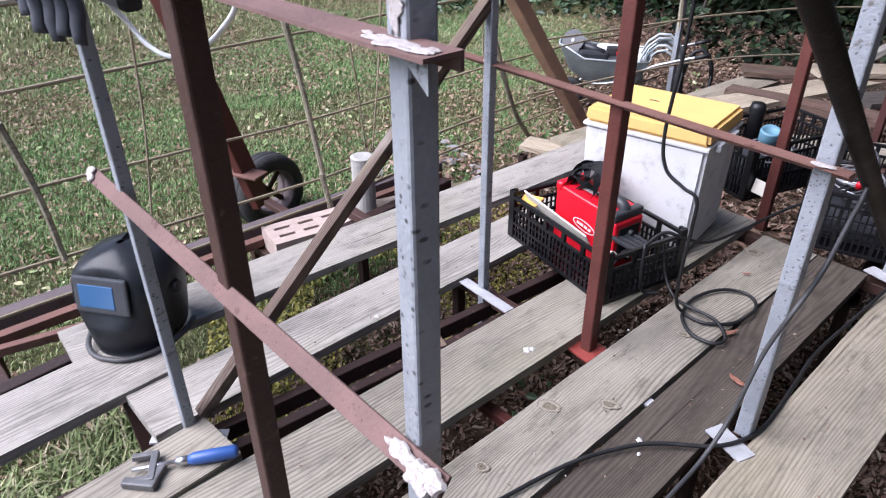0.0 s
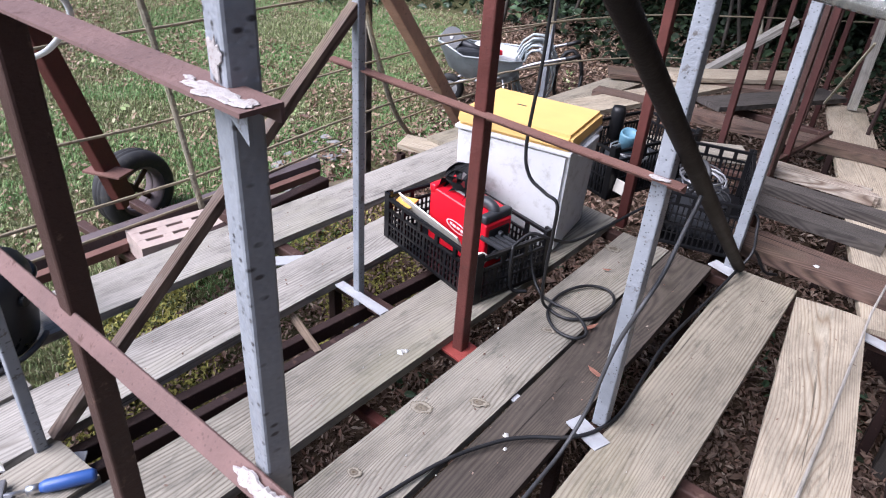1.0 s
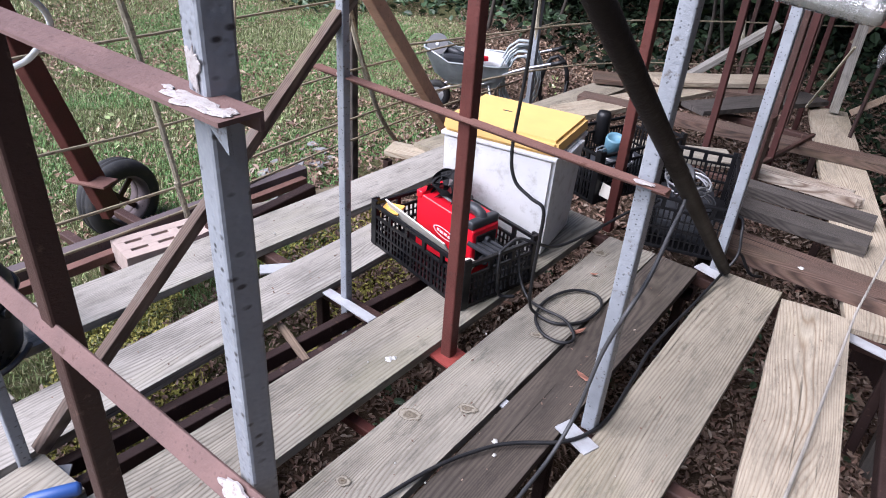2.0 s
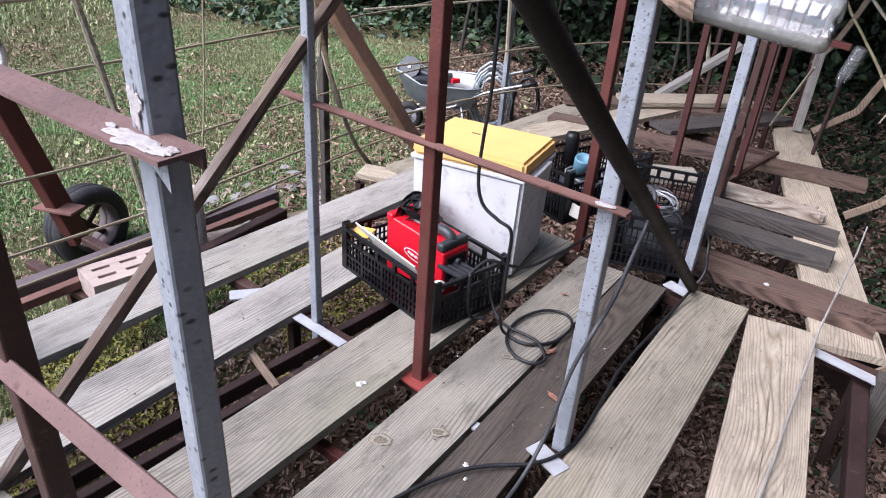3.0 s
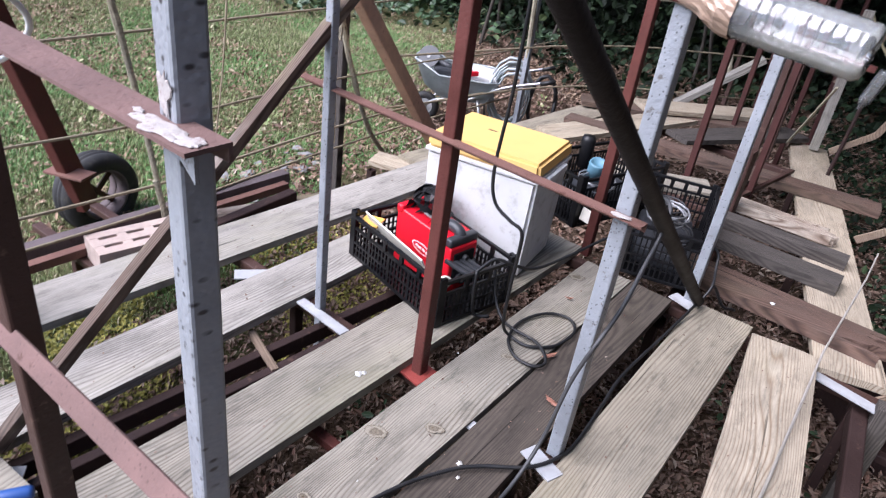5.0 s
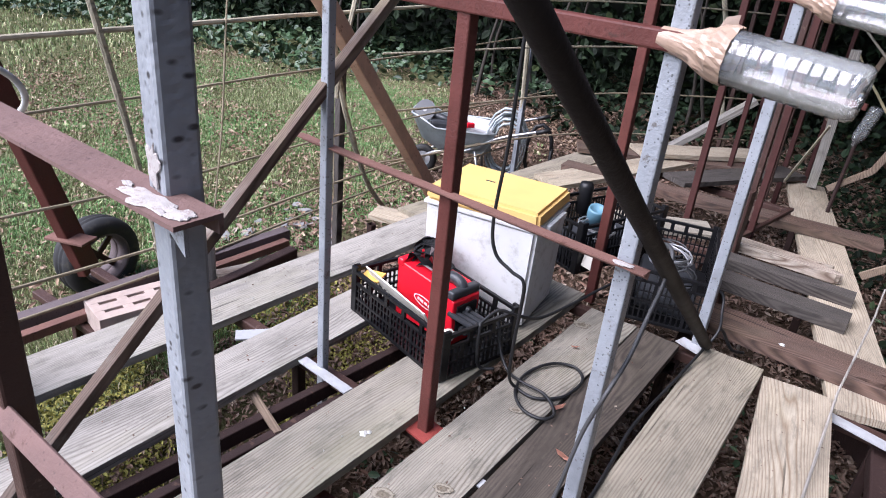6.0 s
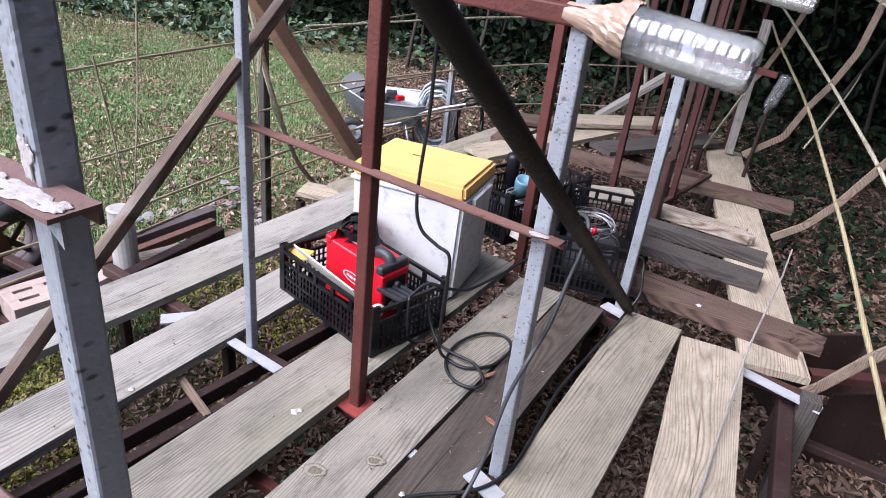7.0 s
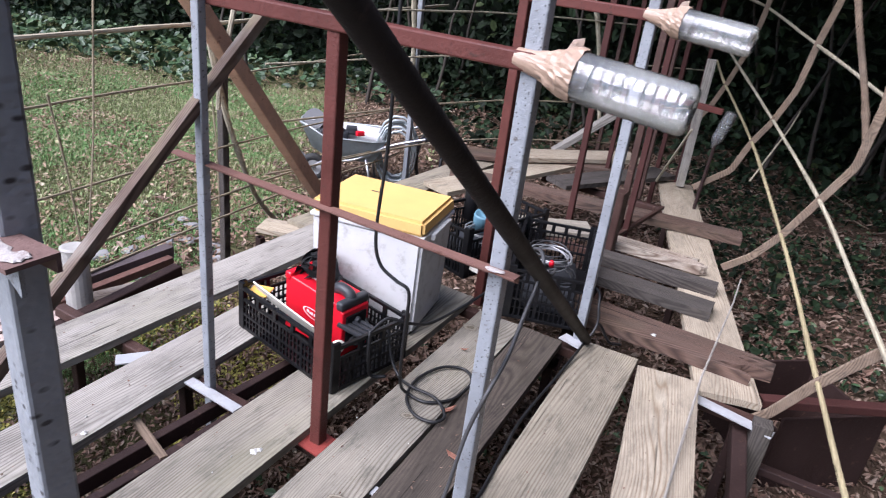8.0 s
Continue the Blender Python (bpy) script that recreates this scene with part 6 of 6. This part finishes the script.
c = spread(26000, -3.6, 1.6, 1.6, 7.6, lambda x, y: ~lawn(x + 0.12, y), 0.035)
leaves("leaf_litter", c, rng.uniform(0.010, 0.028, len(c)), LITTER, "reddish brown fallen leaves between lawn and deck", "leaf litter", 0.5, 0.38)
c = spread(210000, -6.5, -1.15, -1.0, 6.8, lambda x, y: lawn(x, y) & (clump(x, y, 0.9, 5.0) + 0.35 * clump(x, y, 3.0, 6.0) > -0.7), 0.0)
blades("lawn_grass", c, rng.uniform(0.012, 0.045, len(c)), GRASS, "short patchy green lawn grass", "grass", 0.0021)
c = spread(170000, -6.0, -1.2, -0.5, 6.5, lambda x, y: lawn(x - 0.25, y) & (clump(x, y, 0.7, 15.0) + 0.5 * clump(x, y, 2.2, 16.0) > -0.02), 0.0)
blades("green_patches", c, rng.uniform(0.012, 0.045, len(c)), GRASS_FRESH, "fresh green grass patches in the lawn", "grass", 0.0021)
c = spread(30000, -14.0, -6.4, -4.0, 8.0, None, 0.0)
blades("far_lawn_grass", c, rng.uniform(0.03, 0.08, len(c)), GRASS, "short patchy green lawn grass", "grass", 0.007)
c = spread(5000, -1.3, -0.75, -0.3, 0.45, None, 0.0)
blades("long_grass", c, rng.uniform(0.06, 0.16, len(c)), GRASS, "longer grass tuft beside the deck", "grass")
c = spread(32000, -1.6, -0.5, 0.2, 2.6, lambda x, y: clump(x, y, 1.6, 3.0) > -0.05, 0.03)
leaves("moss", c, rng.uniform(0.005, 0.012, len(c)), MOSS, "yellow-green moss below the boards", "moss", 0.7, 0.5)
c = spread(1600, -0.5, 1.1, 0.2, 2.6, lambda x, y: clump(x, y, 2.4, 13.0) > 0.12, 0.05)
leaves("weeds", c, rng.uniform(0.010, 0.026, len(c)), IVY, "small green weeds below the boards", "weeds", 0.6, 0.5)
c = spread(1900, 1.1, 3.5, 1.5, 7.0, lambda x, y: clump(x, y, 1.2, 21.0) > 0.08, 0.08)
leaves("weeds", c, rng.uniform(0.012, 0.030, len(c)), IVY, "green ivy creeping over the leaf litter", "ivy", 0.6, 0.6)
# crumbs and bits of bark blown onto the boards
bits = []
for near, far, w in (((-1.1, 0.6), (-0.83, 2.5), 0.17), ((-0.72, 0.5), (-0.60, 1.9), 0.15), ((-0.34, 0.2), (-0.12, 2.0), 0.17), ((-0.05, 0.2), (0.17, 2.15), 0.15), ((0.16, 0.2), (0.35, 2.15), 0.13), ((0.42, 0.2), (0.61, 2.2), 0.17), ((0.90, 0.2), (0.835, 2.15), 0.17)):
    for k in range(46):
        t = rng.random()
        bits.append((near[0] + (far[0] - near[0]) * t + rng.uniform(-0.5, 0.5) * w, near[1] + (far[1] - near[1]) * t, 0.006))
bits = np.array(bits)
leaves("bark_crumbs", bits, rng.uniform(0.0015, 0.0055, len(bits)), LITTER, "tiny bark crumbs and leaf bits lying on the boards", "crumbs", 0.25, 0.5)
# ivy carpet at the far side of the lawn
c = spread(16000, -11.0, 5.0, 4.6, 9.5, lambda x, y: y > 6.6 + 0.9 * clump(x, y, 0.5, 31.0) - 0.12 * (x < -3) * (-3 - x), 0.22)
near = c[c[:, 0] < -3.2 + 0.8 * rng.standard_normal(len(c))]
# the right part swaps ivy green for hedge green to paint its shade
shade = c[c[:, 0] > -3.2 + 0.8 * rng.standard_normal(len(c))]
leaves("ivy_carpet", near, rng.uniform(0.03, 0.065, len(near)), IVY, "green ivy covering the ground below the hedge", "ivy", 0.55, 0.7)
leaves("dark_ivy_carpet", shade, rng.uniform(0.03, 0.060, len(shade)), HEDGE, "ivy covering the ground below the hedge, painted dark for shade", "ivy", 0.55, 0.7)
c = spread(5000, -6.0, -1.4, 0.5, 5.8, lambda x, y: clump(x, y, 1.1, 41.0) > 0.22, 0.03)
leaves("lawn_weeds", c, rng.uniform(0.010, 0.026, len(c)), GRASS, "round-leaved weeds in the lawn", "weeds", 0.5, 0.6)


def hedge(name, x0, y0, x1, y1, height, depth, n, label):
    """A dense dark hedge along a line, uneven at its face and top."""
    t = rng.uniform(0, 1, n)
    z = height * rng.uniform(0, 1, n) ** 0.9
    px, py = x0 + (x1 - x0) * t, y0 + (y1 - y0) * t
    L = math.hypot(x1 - x0, y1 - y0)
    nx, ny = -(y1 - y0) / L, (x1 - x0) / L
    bulge = np.array([noise.noise((a * L * 0.45, b * 0.7, 3.0)) + 0.5 * noise.noise((a * L * 1.3, b * 1.8, 8.0)) for a, b in zip(t, z)])
    d = 0.5 * bulge + depth * rng.uniform(0, 1, n) ** 1.5
    centre = np.stack([px + nx * d, py + ny * d, GROUND + 0.1 + z], 1)
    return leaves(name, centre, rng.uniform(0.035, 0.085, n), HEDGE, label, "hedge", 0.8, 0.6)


hedge("hedge_leaves", -12.0, 7.0, 6.0, 8.2, 4.0, 1.0, 36000, "dense hedge closing the garden, shade put into its dark green")
# right run: raised and carried on out of view to darken the posts' right faces
hedge("hedge_leaves", 4.6, 8.2, 4.4, -6.0, 5.5, 1.0, 16000, "dense hedge closing the garden, shade put into its dark green")
# leaves added overhead, out of view, to shade the far end and right side
n = 36000
c = np.stack([rng.uniform(-2.2, 4.2, n), rng.uniform(2.8, 9.5, n), rng.uniform(2.7, 5.0, n)], 1)
c = c[np.array([noise.noise((a * 0.5, b * 0.5, d * 0.5)) > -0.25 for a, b, d in c])]
n = 5500
d = np.stack([rng.uniform(2.0, 6.0, n), rng.uniform(-4.0, 6.0, n), rng.uniform(2.8, 5.2, n)], 1)
c = np.concatenate([c, d[np.array([noise.noise((a * 0.6, b * 0.6, e * 0.6)) > -0.3 for a, b, e in d])]])
leaves("overhanging_leaves", c, rng.uniform(0.06, 0.13, len(c)), HEDGE, "leaves added overhead, out of view, to shade the far end and right side", "tree leaves", 0.5, 0.55)
BARK = plain_material("dark_bark", (0.035, 0.028, 0.022), 0.9, 0.3, None, 0, 14.0, bump=0.8)
# near-black colour of the backdrop, with deep shade painted in
DARKNESS = plain_material("painted_deep_shade", (0.010, 0.014, 0.008), 0.95, 0.4, None, 0, 3.0, bump=0.6)
# sheet added behind the hedge and along the right to block the sky
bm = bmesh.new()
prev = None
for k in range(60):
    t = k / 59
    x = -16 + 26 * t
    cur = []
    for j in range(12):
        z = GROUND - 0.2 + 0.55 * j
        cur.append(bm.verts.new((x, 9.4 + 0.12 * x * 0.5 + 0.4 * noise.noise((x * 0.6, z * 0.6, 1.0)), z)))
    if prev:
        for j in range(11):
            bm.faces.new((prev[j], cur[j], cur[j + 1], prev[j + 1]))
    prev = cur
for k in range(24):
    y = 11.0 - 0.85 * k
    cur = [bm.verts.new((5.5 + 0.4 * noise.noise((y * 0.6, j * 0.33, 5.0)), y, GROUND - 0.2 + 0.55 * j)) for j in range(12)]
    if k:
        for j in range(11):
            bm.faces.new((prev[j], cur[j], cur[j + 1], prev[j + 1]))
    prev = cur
tagged(bm_object("backdrop", bm, DARKNESS, smooth=True), "dark sheet added behind the hedge to block the sky", "backdrop", kind="structure")
for k in range(26):
    x = random.uniform(-6, 4.5)
    y = 7.2 + random.uniform(-0.3, 0.9) + 0.066 * x
    z = GROUND
    pts = [(x, y, z - 0.05)]
    ax, ay = random.uniform(-0.35, 0.35), random.uniform(-0.3, 0.1)
    for j in range(1, 7):
        pts.append((x + ax * j * 0.5 + 0.1 * noise.noise((k, j, 0.3)), y + ay * j * 0.4 + 0.1 * noise.noise((k, j, 7.3)), z + 0.5 * j))
    bm = sweep_bm(smooth_path(pts, 4), 0.02, 6, lambda i, n: 0.022 * (1.1 - i / n))
    tagged(bm_object("hedge_stem", bm, BARK, smooth=True), "thin dark leaning stem in the hedge", "stem", "hedge stems")
for k in range(70):
    x, y = random.uniform(-2.0, 3.6), random.uniform(3.6, 7.2)
    if x < -0.8 and y < 5.2:
        continue
    z = ground_height(x, y)
    a = random.uniform(0, 6.28)
    ln = random.uniform(0.2, 0.7)
    pts = [(x, y, z + 0.02), (x + 0.5 * ln * math.cos(a), y + 0.5 * ln * math.sin(a), z + 0.05 + random.uniform(0, 0.06)), (x + ln * math.cos(a + 0.3), y + ln * math.sin(a + 0.3), z + 0.03)]
    bm = sweep_bm(pts, 0.005, 5)
    tagged(bm_object("fallen_twig", bm, LATH), "thin dry twig lying on the leaf litter", "twig", "fallen twigs")
